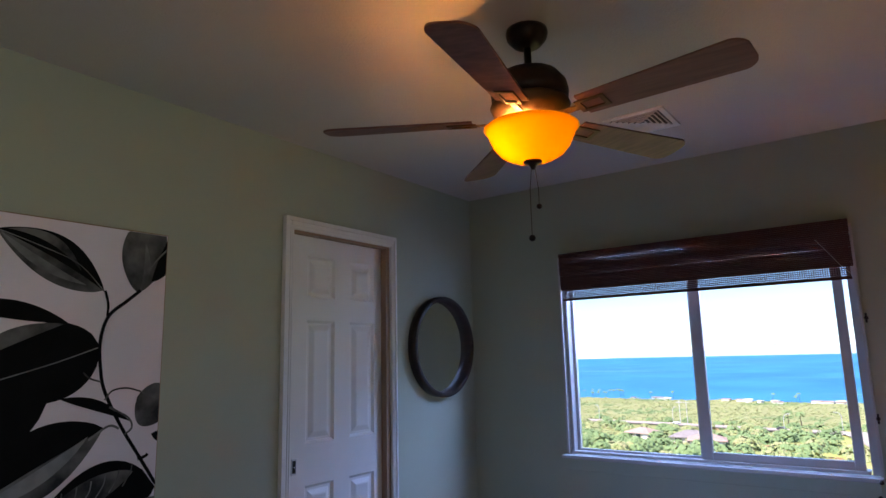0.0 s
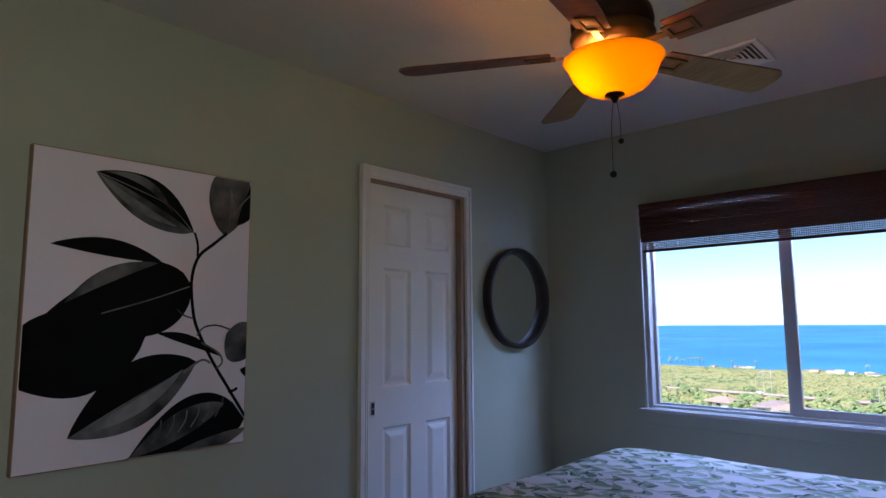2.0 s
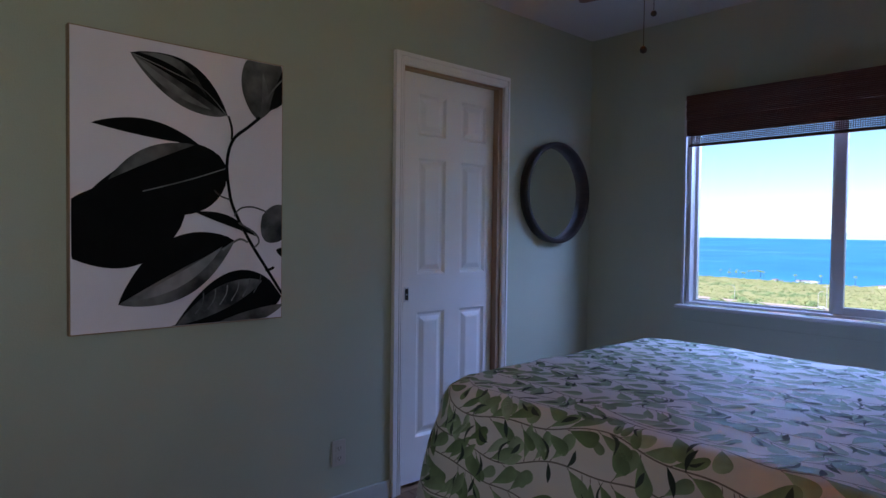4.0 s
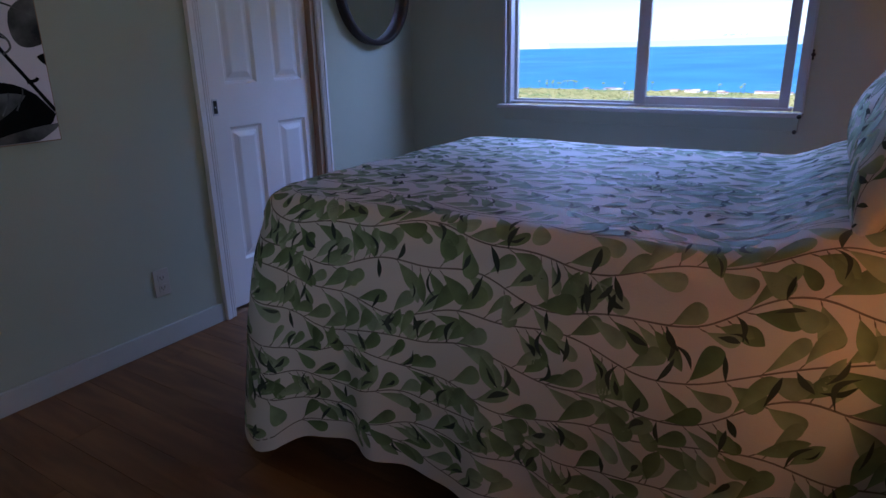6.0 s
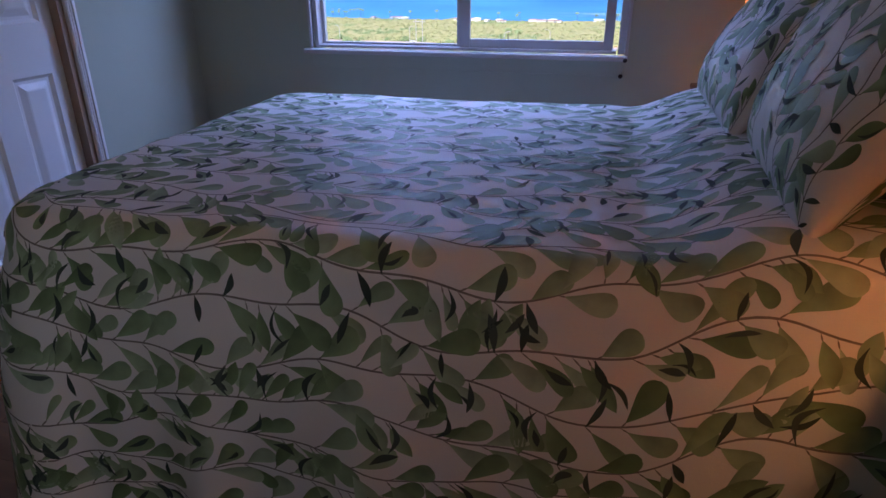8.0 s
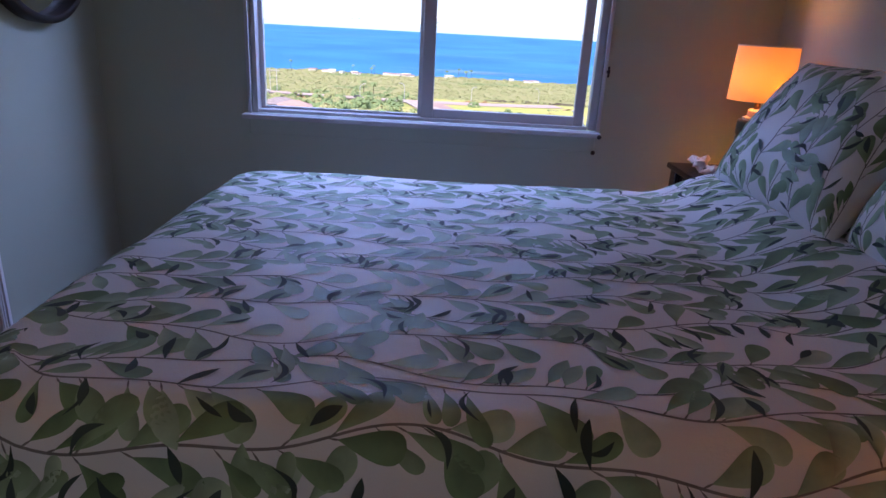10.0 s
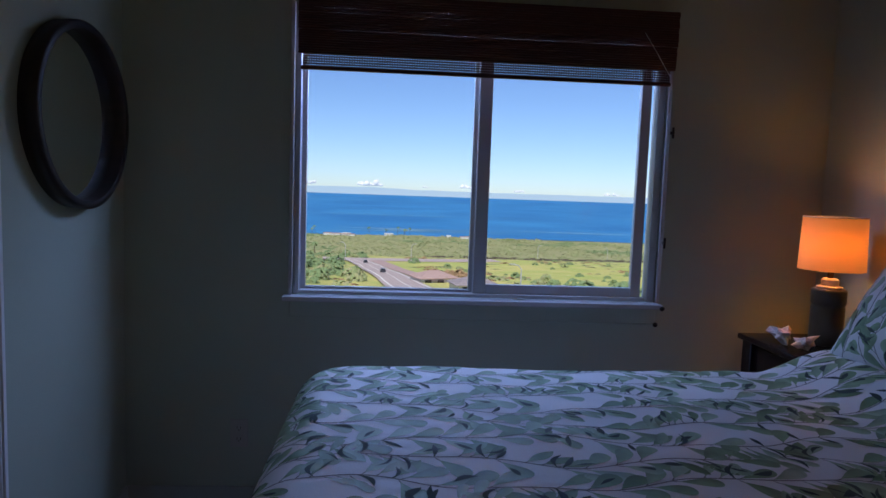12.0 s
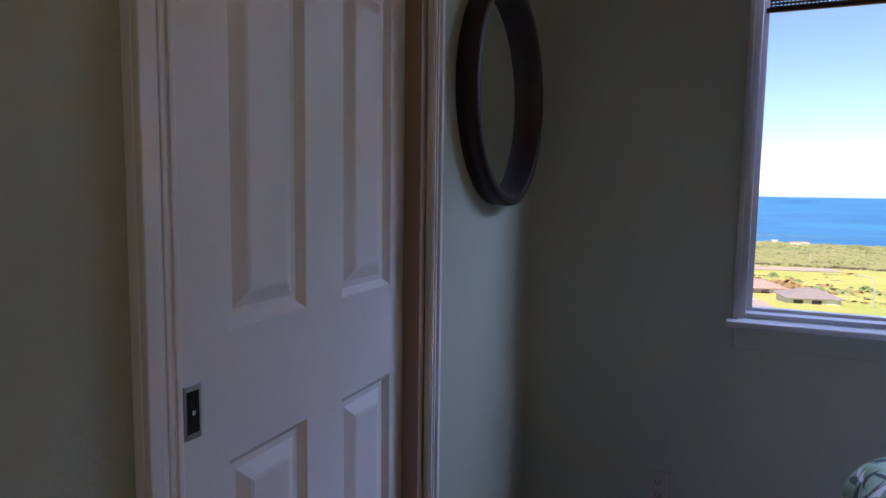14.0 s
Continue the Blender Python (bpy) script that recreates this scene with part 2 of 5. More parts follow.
# ---------------------------------------------------------------- mesh helpers
def part(name, bm, material, parent=None, label="", smooth=False, kind=""):
    me = bpy.data.meshes.new(name)
    bmesh.ops.recalc_face_normals(bm, faces=bm.faces)
    bm.to_mesh(me)
    bm.free()
    if smooth:
        me.polygons.foreach_set("use_smooth", [True] * len(me.polygons))
    me.materials.append(material)
    ob = new(name, me)
    ob.parent = parent
    return tagged(ob, label, kind=kind)


def thing(name, label, category, group="", place=(0, 0, 0), turn=0.0):
    ob = new(name)
    ob.location, ob.rotation_euler = place, (0, 0, turn)
    return tagged(ob, label, category, group)


def box(bm, x0, x1, y0, y1, z0, z1, m=None, bevel=0.0):
    r = bmesh.ops.create_cube(bm, size=1, matrix=Matrix.Translation(((x0 + x1) / 2, (y0 + y1) / 2, (z0 + z1) / 2)) @ Matrix.Diagonal((abs(x1 - x0), abs(y1 - y0), abs(z1 - z0), 1)))
    if bevel:
        es = list({e for v in r["verts"] for e in v.link_edges})
        out = bmesh.ops.bevel(bm, geom=es, offset=bevel, segments=2, profile=0.5, affect="EDGES")
        vs = list({v for f in out["faces"] for v in f.verts})
        vs = vs or r["verts"]
    else:
        vs = r["verts"]
    if m is not None:
        bmesh.ops.transform(bm, matrix=m, verts=vs)
    return vs


def boxes(*rows, bevel=0.0):
    bm = bmesh.new()
    for row in rows:
        box(bm, *row, bevel=bevel)
    return bm


def lathe(profile, steps=32, m=None):
    """A turned shape from (radius, height) pairs."""
    bm = bmesh.new()
    rings = []
    for r, z in profile:
        rings.append([bm.verts.new((r * math.cos(2 * math.pi * k / steps), r * math.sin(2 * math.pi * k / steps), z)) for k in range(steps)] if r > 1e-5 else [bm.verts.new((0, 0, z))])
    for a, b in zip(rings, rings[1:]):
        for k in range(steps):
            j = (k + 1) % steps
            if len(a) > 1 and len(b) > 1:
                bm.faces.new((a[k], a[j], b[j], b[k]))
            elif len(a) > 1:
                bm.faces.new((a[k], a[j], b[0]))
            elif len(b) > 1:
                bm.faces.new((a[0], b[j], b[k]))
    if m is not None:
        bmesh.ops.transform(bm, matrix=m, verts=bm.verts)
    return bm


def tube(points, radius, steps=8):
    """A round rod along points; radius may be a function of 0..1."""
    bm = bmesh.new()
    pts = [Vector(p) for p in points]
    rings = []
    for i, p in enumerate(pts):
        d = (pts[min(i + 1, len(pts) - 1)] - pts[max(i - 1, 0)]).normalized()
        side = d.orthogonal().normalized() if i == 0 else (side - d * side.dot(d)).normalized()
        up = d.cross(side)
        r = radius(i / (len(pts) - 1)) if callable(radius) else radius
        rings.append([bm.verts.new(p + r * (math.cos(2 * math.pi * k / steps) * side + math.sin(2 * math.pi * k / steps) * up)) for k in range(steps)])
    for a, b in zip(rings, rings[1:]):
        for k in range(steps):
            bm.faces.new((a[k], a[(k + 1) % steps], b[(k + 1) % steps], b[k]))
    bm.faces.new(rings[0][::-1])
    bm.faces.new(rings[-1])
    return bm


def structure(ob, label):
    return tagged(ob, label, kind="structure")


# ---------------------------------------------------------------- the room
RX, BACK, TOP = 2.795, -4.25, 2.462       # right wall, back wall, ceiling
WX0, WX1, WZ0, WZ1 = 0.642, 2.112, 0.858, 2.00   # window opening
DY0, DY1, DZ = -1.509, -0.820, 2.040     # closet door opening
T = 0.12

structure(part("wall_window", boxes((-T, WX0, 0, T, -0.2, 2.6), (WX1, RX + T, 0, T, -0.2, 2.6), (WX0, WX1, 0, T, -0.2, WZ0), (WX0, WX1, 0, T, WZ1, 2.6)), M_WALL), "sage green painted wall around the window")
structure(part("wall_closet", boxes((-T, 0, BACK, DY0, -0.2, 2.6), (-T, 0, DY1, 0, -0.2, 2.6), (-T, 0, DY0, DY1, DZ, 2.6)), M_WALL), "sage green painted wall with a pocket door")
structure(part("wall_closet_back", boxes((-0.20, -T - 0.003, DY0 - 0.2, DY1 + 0.2, -0.2, 2.6)), M_WALL), "plain wall behind the pocket door")
# the gap near the back corner is added out of view for the side fill lamp
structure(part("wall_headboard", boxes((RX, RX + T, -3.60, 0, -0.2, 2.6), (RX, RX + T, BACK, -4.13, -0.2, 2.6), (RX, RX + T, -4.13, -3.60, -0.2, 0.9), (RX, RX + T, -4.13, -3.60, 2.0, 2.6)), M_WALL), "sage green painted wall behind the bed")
structure(part("wall_back", boxes((-T, RX + T, BACK - T, BACK, -0.2, 2.6)), M_WALL), "plain sage green painted wall")
structure(part("ceiling", boxes((-T - 0.3, RX + T + 0.3, BACK - T - 0.3, T + 0.3, TOP, TOP + 0.14)), M_CEIL), "off-white lightly textured ceiling")
floor = structure(part("floor", boxes((-T, RX + T, BACK - T, T, -0.25, -0.012)), M_JAMB), "reddish brown wooden plank floor")

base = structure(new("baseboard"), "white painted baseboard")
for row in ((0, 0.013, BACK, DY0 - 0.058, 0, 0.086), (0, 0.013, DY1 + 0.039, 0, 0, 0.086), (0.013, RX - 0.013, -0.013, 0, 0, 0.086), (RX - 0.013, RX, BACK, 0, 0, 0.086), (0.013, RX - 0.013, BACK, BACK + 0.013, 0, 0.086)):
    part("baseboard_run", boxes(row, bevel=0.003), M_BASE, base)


# ---------------------------------------------------------------- closet door
def panel_door(bm, y0, y1, z0, z1, x, thick, panels, t=0.013, moulding=0.022, relief=0.013):
    """A moulded door in the plane x = const: flat stiles and rails, sloped sinkings and raised fields."""
    ys = sorted({y0, y1, *[v for p in panels for v in p[:2]]})
    zs = sorted({z0, z1, *[v for p in panels for v in p[2:]]})
    holes = {tuple(p) for p in panels}
    for a, b in zip(ys, ys[1:]):
        for c, d in zip(zs, zs[1:]):
            if not any(p[0] <= a and b <= p[1] and p[2] <= c and d <= p[3] for p in holes):
                bm.faces.new([bm.verts.new((x, y, z)) for y, z in ((a, c), (b, c), (b, d), (a, d))])
    for p in panels:
        loops = []
        for inset, depth in ((0, 0), (0.006, -relief * 0.45), (0.014, -relief), (moulding, -relief), (moulding + 0.024, -relief * 0.15), (moulding + 0.03, -relief * 0.05)):
            loops.append([bm.verts.new((x + depth, y, z)) for y, z in ((p[0] + inset, p[2] + inset), (p[1] - inset, p[2] + inset), (p[1] - inset, p[3] - inset), (p[0] + inset, p[3] - inset))])
        for a, b in zip(loops, loops[1:]):
            for k in range(4):
                bm.faces.new((a[k], a[(k + 1) % 4], b[(k + 1) % 4], b[k]))
        bm.faces.new(loops[-1])
    box(bm, x - thick, x - 0.012, y0, y1, z0, z1)
    bmesh.ops.remove_doubles(bm, verts=bm.verts, dist=1e-5)


door = structure(new("door_closet"), "closed white six-panel pocket door with a small metal pull")
bm = bmesh.new()
LY, RY = (-1.376, -1.193), (-1.086, -0.904)
panel_door(bm, DY0 - 0.03, DY1 + 0.03, 0.012, DZ - 0.012, -0.040, 0.035, [(*c, *r) for c in (LY, RY) for r in ((0.232, 0.857), (1.044, 1.618), (1.730, 1.932))])
part("door_slab", bm, M_DOOR, door)
pull = part("door_pull", boxes((-0.042, -0.0375, -1.458, -1.428, 0.914, 0.986), bevel=0.001), M_CHROME, door, "bright metal recessed finger pull")
# plate lies proud of the pull; its dark colour stands for a recess's shade
part("pull_dark_plate", boxes((-0.0376, -0.0366, -1.453, -1.433, 0.922, 0.978), bevel=0.0004), M_BRONZE, pull, "dark plate standing for the shaded recess of the pull")
part("pull_screw", boxes((-0.0366, -0.0358, -1.4455, -1.4405, 0.946, 0.952), bevel=0.0004), M_CHROME, pull, "small bright screw")
casing = structure(new("trim_door"), "white painted moulded door casing")
for name, rows in (
    ("casing_side", ((0, 0.015, DY0 - 0.057, DY0, 0, DZ + 0.057), (0.015, 0.025, DY0 - 0.057, DY0 - 0.036, 0, DZ + 0.057), (0.015, 0.020, DY0 - 0.036, DY0 - 0.028, 0, DZ + 0.036), (0.015, 0.0195, DY0 - 0.025, DY0 - 0.018, 0, DZ + 0.025), (0.015, 0.0185, DY0 - 0.012, DY0 - 0.004, 0, DZ + 0.012))),
    ("casing_side", ((0, 0.015, DY1, DY1 + 0.038, 0, DZ + 0.057), (0.015, 0.024, DY1 + 0.024, DY1 + 0.038, 0, DZ + 0.057), (0.015, 0.0195, DY1 + 0.014, DY1 + 0.021, 0, DZ + 0.025), (0.015, 0.0185, DY1 + 0.003, DY1 + 0.010, 0, DZ + 0.012))),
    ("casing_head", ((0.0, 0.0145, DY0, DY1, DZ, DZ + 0.057), (0.0145, 0.0245, DY0 - 0.036, DY1 + 0.024, DZ + 0.036, DZ + 0.057), (0.0145, 0.0195, DY0 - 0.016, DY1 + 0.012, DZ + 0.016, DZ + 0.036))),
):
    part(name, boxes(*rows, bevel=0.002), M_TRIM, casing)
jamb = part("door_jamb", boxes((-0.0385, 0.0, DY0, DY0 + 0.012, 0, DZ), (-0.0385, 0.0, DY1 - 0.028, DY1, 0, DZ), (-0.0385, 0.0, DY0 + 0.012, DY1 - 0.028, DZ - 0.012, DZ)), M_JAMB, casing)

# ---------------------------------------------------------------- window
win = structure(new("window"), "white vinyl sliding window with two panes over a wooden sill")
FY0, FY1 = 0.035, 0.10
SZ = 0.872
part("window_frame", boxes((WX0, WX0 + 0.022, FY0 - 0.02, FY1, SZ, WZ1), (WX1 - 0.030, WX1, FY0 - 0.02, 0.070, SZ, WZ1), (WX0 + 0.022, WX1 - 0.036, FY0 - 0.02, FY1, SZ, SZ + 0.014), (WX0 + 0.022, WX1 - 0.036, FY0 - 0.02, FY1, WZ1 - 0.03, WZ1), bevel=0.002), M_FRAME_SHADED, win)
fixed = part("fixed_sash", boxes((WX0 + 0.022, 0.682, 0.062, 0.088, SZ + 0.014, WZ1 - 0.03), (1.346, 1.366, 0.062, 0.088, SZ + 0.014, WZ1 - 0.03), (0.682, 1.346, 0.062, 0.088, SZ + 0.014, SZ + 0.024), (0.682, 1.346, 0.062, 0.088, WZ1 - 0.05, WZ1 - 0.03), bevel=0.001), M_FRAME_SHADED, win)
slide = part("sliding_sash", boxes((1.362, 1.414, 0.03, 0.056, SZ + 0.014, WZ1 - 0.03), (2.018, 2.060, 0.03, 0.056, SZ + 0.014, WZ1 - 0.03), (1.414, 2.018, 0.03, 0.056, SZ + 0.014, SZ + 0.052), (1.414, 2.018, 0.03, 0.056, WZ1 - 0.07, WZ1 - 0.03), bevel=0.003), M_FRAME_SHADED, win)
for name, row, up in (("pane", (0.682, 1.346, 0.073, 0.077, SZ + 0.024, WZ1 - 0.05), fixed), ("pane", (1.414, 2.018, 0.041, 0.045, SZ + 0.052, WZ1 - 0.07), slide)):
    p = part(name, boxes(row), M_GLASS, up, "clear glass pane")
    p.visible_shadow = False
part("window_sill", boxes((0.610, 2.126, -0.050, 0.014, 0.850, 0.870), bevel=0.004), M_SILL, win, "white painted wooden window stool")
# white apron in the darker wall colour, which stands for its shade
part("window_apron", boxes((0.634, 2.112, -0.016, 0, 0.784, 0.850), bevel=0.003), M_WALL, win)
part("window_jamb", boxes((WX0 - 0.014, WX0, -0.010, 0.012, 0.870, WZ1), (WX1, WX1 + 0.014, -0.010, 0.012, 0.870, WZ1), bevel=0.001), M_FRAME_SHADED, win)

blind = thing("bamboo_roman_blind", "dark reddish woven bamboo roman blind drawn up above the window", "window blind")
bm = bmesh.new()
rnd = random.Random(4)
BX0, BX1 = 0.660, 2.118
for k in range(25):
    z = 2.015 - k * 0.0088
    out = 0.002 * math.sin(k * 1.3) if k < 15 else -0.010 + 0.004 * math.sin((k - 15) / 7 * math.pi)
    box(bm, BX0 + rnd.uniform(0, 0.002), BX1 - rnd.uniform(0, 0.002), -0.060 - out, -0.050 - out, z - 0.0078, z, bevel=0.001)
part("slats", bm, M_BAMBOO, blind, "reddish brown bamboo slats", kind="stuff")
bm = bmesh.new()
for k in range(10):
    z = 1.955 - k * 0.0120
    box(bm, BX0 + 0.01, BX1 - 0.012, -0.046 + 0.003 * (k % 3), -0.040 + 0.003 * (k % 3), z - 0.0105, z)
part("folded_slats", bm, M_BAMBOO, blind, kind="stuff")
bm = bmesh.new()
for k in range(10):
    z = 1.838 - k * 0.0092
    box(bm, BX0 + 0.015, BX1 - 0.015, -0.030, -0.026, z - 0.0060, z)
for k in range(150):
    x = BX0 + 0.02 + k * (BX1 - BX0 - 0.04) / 149
    box(bm, x - 0.0020, x + 0.0020, -0.032, -0.030, 1.748, 1.840)
box(bm, BX0 + 0.008, BX1 - 0.012, -0.037, -0.023, 1.738, 1.751, bevel=0.002)
part("woven_edge", bm, M_BAMBOO, blind, "open woven bamboo edge", kind="stuff")
part("head_rail", boxes((BX0 + 0.004, BX1 - 0.004, -0.040, -0.002, 1.975, 2.012)), M_BAMBOO, blind)
cords = thing("blind_cord", "pale thin blind cord hanging beside the window", "cord")
part("cord", tube([(2.112, -0.035, 1.97), (2.116, -0.03, 1.6), (2.120, -0.028, 1.25), (2.117, -0.03, 0.93)], 0.0014, 6), M_CORD, cords)
part("cord", tube([(1.98, -0.066, 1.93), (2.03, -0.064, 1.86), (2.07, -0.062, 1.80), (2.105, -0.05, 1.76)], 0.0014, 6), M_CORD, cords)
for x, y, z in ((2.137, -0.014, 1.56), (2.131, -0.014, 1.118)):
    c = thing("cord_cleat", "small dark cleat on the wall beside the window", "cleat", "cleats beside the window")
    part("cleat", boxes((x - 0.008, x + 0.008, y + 0.002, y + 0.014, z - 0.006, z + 0.006), (x - 0.004, x + 0.004, y - 0.006, y + 0.002, z - 0.022, z + 0.022), bevel=0.002), M_BRONZE, c)
for x, y, z in ((2.115, -0.070, 0.858), (2.103, -0.040, 0.787)):
    c = thing("sill_knob", "small dark metal knob at the window sill", "knob", "knobs at the sill")
    part("knob", lathe([(0.0, 0.014), (0.006, 0.012), (0.010, 0.004), (0.009, -0.004), (0.005, -0.008), (0.005, -0.014), (0, -0.014)], 14, Matrix.Translation((x, y, z)) @ Matrix.Rotation(radians(80), 4, "X")), M_BRONZE, c, smooth=True)


# ---------------------------------------------------------------- small wall and ceiling fittings
def outlet(place, turn, plastic):
    o = thing("wall_outlet", "almond plastic double wall outlet" if plastic == M_ALMOND else "white plastic double wall outlet", "outlet", "wall outlets", place, turn)
    part("cover_plate", boxes((-0.035, 0.035, -0.006, 0, -0.057, 0.057), bevel=0.002), plastic, o)
    for z in (-0.022, 0.022):
        s = part("socket", boxes((-0.017, 0.017, -0.0085, -0.006, z - 0.014, z + 0.014), bevel=0.001), plastic, o)
        part("socket_slots", boxes((-0.008, -0.006, -0.0092, -0.0085, z - 0.004, z + 0.006), (0.006, 0.008, -0.0092, -0.0085, z - 0.004, z + 0.006), (-0.002, 0.002, -0.0092, -0.0085, z - 0.010, z - 0.006)), M_SOCKET, s)


outlet((0.0, -1.850, 0.276), radians(90), M_ALMOND)
outlet((0.442, 0.0, 0.305), 0.0, M_ALMOND)

reg = thing("floor_register", "dark metal floor heating register beside the wall", "floor vent")
part("register_frame", boxes((0.03, 0.33, -0.125, -0.115, 0, 0.005), (0.03, 0.33, -0.035, -0.025, 0, 0.005), (0.03, 0.04, -0.115, -0.035, 0, 0.005), (0.32, 0.33, -0.115, -0.035, 0, 0.005)), M_BRONZE, reg)
part("louvres", boxes(*[(0.045 + k * 0.0125, 0.050 + k * 0.0125, -0.115, -0.035, 0.0005, 0.004) for k in range(22)]), M_BRONZE, reg)

vent = thing("ceiling_vent", "white square louvred ceiling air vent", "air vent", place=(1.42, -0.70, TOP))
part("vent_frame", boxes((-0.135, 0.135, -0.135, -0.112, -0.010, 0), (-0.135, 0.135, 0.112, 0.135, -0.010, 0), (-0.135, -0.112, -0.112, 0.112, -0.010, 0), (0.112, 0.135, -0.112, 0.112, -0.010, 0), bevel=0.002), M_VINYL, vent)
bm = bmesh.new()
for k in range(5):
    d = 0.098 - k * 0.02
    for turn in range(4):
        box(bm, -d, d, -0.009, 0.009, -0.0009, 0.0009, Matrix.Rotation(turn * math.pi / 2, 4, "Z") @ Matrix.Translation((0, -d - 0.002, -0.007)) @ Matrix.Rotation(radians(38), 4, "X"))
part("vent_louvres", bm, M_VINYL, vent)
# flat dark sheet in place of the duct's shade; the ceiling is closed
part("vent_shade_sheet", boxes((-0.112, 0.112, -0.112, 0.112, -0.0016, -0.0004)), M_SOCKET, vent, "dark sheet standing for the shade behind the louvres")

# ---------------------------------------------------------------- ceiling fan
FAN_TURN = -6.0
fan = thing("ceiling_fan", "bronze ceiling fan with five wooden blades and an amber glass light", "ceiling fan", place=(FAN[0], FAN[1], 0))
part("canopy", lathe([(0.0, TOP), (0.066, TOP), (0.068, TOP - 0.012), (0.064, TOP - 0.03), (0.045, TOP - 0.052), (0.024, TOP - 0.062), (0, TOP - 0.062)]), M_BRONZE, fan, smooth=True)
part("downrod", lathe([(0.0, TOP - 0.06), (0.012, TOP - 0.06), (0.012, 2.335), (0.024, 2.33), (0.026, 2.31), (0, 2.30)], 20), M_BRONZE, fan, smooth=True)
part("motor_housing", lathe([(0.0, 2.325), (0.05, 2.322), (0.095, 2.305), (0.118, 2.275), (0.124, 2.245), (0.120, 2.215), (0.0, 2.213)], 40), M_BRONZE, fan, "dark bronze motor housing", smooth=True)
part("motor_band", lathe([(0.0, 2.2125), (0.122, 2.2125), (0.127, 2.200), (0.118, 2.178), (0.090, 2.162), (0.055, 2.150), (0.0, 2.150)], 40), M_BRASS, fan, "antique brass lower housing", smooth=True)
part("switch_cup", lathe([(0.0, 2.1495), (0.050, 2.1495), (0.056, 2.138), (0.05, 2.124), (0.0, 2.122)], 28), M_BRONZE, fan, smooth=True)
part("glass_bowl", lathe([(0.146, 2.126), (0.150, 2.129), (0.146, 2.132), (0.137, 2.122), (0.129, 2.104), (0.117, 2.076), (0.097, 2.052), (0.068, 2.035), (0.03, 2.026), (0.0, 2.025), (0.0, 2.021), (0.03, 2.022), (0.070, 2.030), (0.101, 2.048), (0.121, 2.073), (0.133, 2.102), (0.140, 2.117), (0.146, 2.126)], 48), M_BOWL, fan, "glowing amber glass bowl", smooth=True)
part("light_bulb", lathe([(0.0, 0.030), (0.012, 0.027), (0.023, 0.016), (0.027, 0.0), (0.020, -0.018), (0.0, -0.027)], 20, Matrix.Translation((-0.036, -0.052, 2.092))), M_BULB, fan, "lit bulb inside the bowl", smooth=True)
part("finial", lathe([(0.0, 2.030), (0.028, 2.024), (0.030, 2.018), (0.014, 2.012), (0.010, 2.004), (0.006, 1.996), (0, 1.994)], 20), M_BRONZE, fan, smooth=True)
for x, y, z, r in ((-0.012, -0.004, 1.779, 0.011), (0.012, 0.006, 1.877, 0.009)):
    ch = part("pull_chain", tube([(x * 0.3, y, 2.0), (x, y, 1.93), (x, y, z + 0.01)], 0.0011, 6), M_BRASS, fan)
    part("chain_knob", lathe([(0.0, r), (r * 0.7, r * 0.7), (r, 0), (r * 0.7, -r * 0.7), (0, -r)], 14, Matrix.Translation((x, y, z))), M_BRONZE, ch, "dark ball on the chain", smooth=True)


def blade(n):
    turn = Matrix.Rotation(radians(FAN_TURN + 72 * n), 4, "Z")
    pitch = Matrix.Translation((0, 0, 2.155)) @ Matrix.Rotation(radians(-12), 4, "X")
    bm = bmesh.new()
    outline = []
    L0, L1 = 0.185, 0.665
    for k in range(15):
        s = k / 14
        outline.append((L0 + s * (L1 - 0.045 - L0), 0.050 + 0.018 * s))
    tip = [(L1 - 0.045 + 0.045 * math.sin(a), (0.023 + 0.045 * math.cos(a))) for a in [radians(8 * j) for j in range(1, 11)]]
    pts = outline + tip
    ring = pts + [(x, -y) for x, y in pts[::-1]]
    top = [bm.verts.new((x, y, 0.003)) for x, y in ring]
    bot = [bm.verts.new((x, y, -0.003)) for x, y in ring]
    bm.faces.new(top)
    bm.faces.new(bot[::-1])
    for k in range(len(ring)):
        j = (k + 1) % len(ring)
        bm.faces.new((top[k], bot[k], bot[j], top[j]))
    bmesh.ops.transform(bm, matrix=turn @ pitch, verts=bm.verts)
    b = part("blade", bm, M_BLADE, fan, "reddish brown wooden fan blade")
    bm = bmesh.new()
    box(bm, 0.085, 0.19, -0.012, 0.012, -0.0085, -0.0035, bevel=0.001)
    box(bm, 0.18, 0.262, -0.030, -0.018, -0.0085, -0.0035, bevel=0.001)
    box(bm, 0.18, 0.262, 0.018, 0.030, -0.0085, -0.0035, bevel=0.001)
    box(bm, 0.172, 0.188, -0.030, 0.030, -0.0085, -0.0035, bevel=0.001)
    box(bm, 0.250, 0.266, -0.030, 0.030, -0.0085, -0.0035, bevel=0.001)
    bmesh.ops.transform(bm, matrix=turn @ pitch, verts=bm.verts)
    part("blade_iron", bm, M_BRASS, b, "antique brass blade bracket")


for n in range(5):
    blade(n)

# ---------------------------------------------------------------- mirror and picture on the closet wall
mir = thing("round_mirror", "round wall mirror in a deep dark wooden hoop", "mirror", place=(0, -0.372, 1.493))
to_wall = Matrix.Rotation(radians(90), 4, "Y")
part("hoop", lathe([(0.268, 0.0), (0.293, 0.0), (0.297, 0.03), (0.296, 0.052), (0.291, 0.056), (0.274, 0.056), (0.269, 0.052), (0.268, 0.0)], 72, to_wall), M_RING, mir, smooth=True)
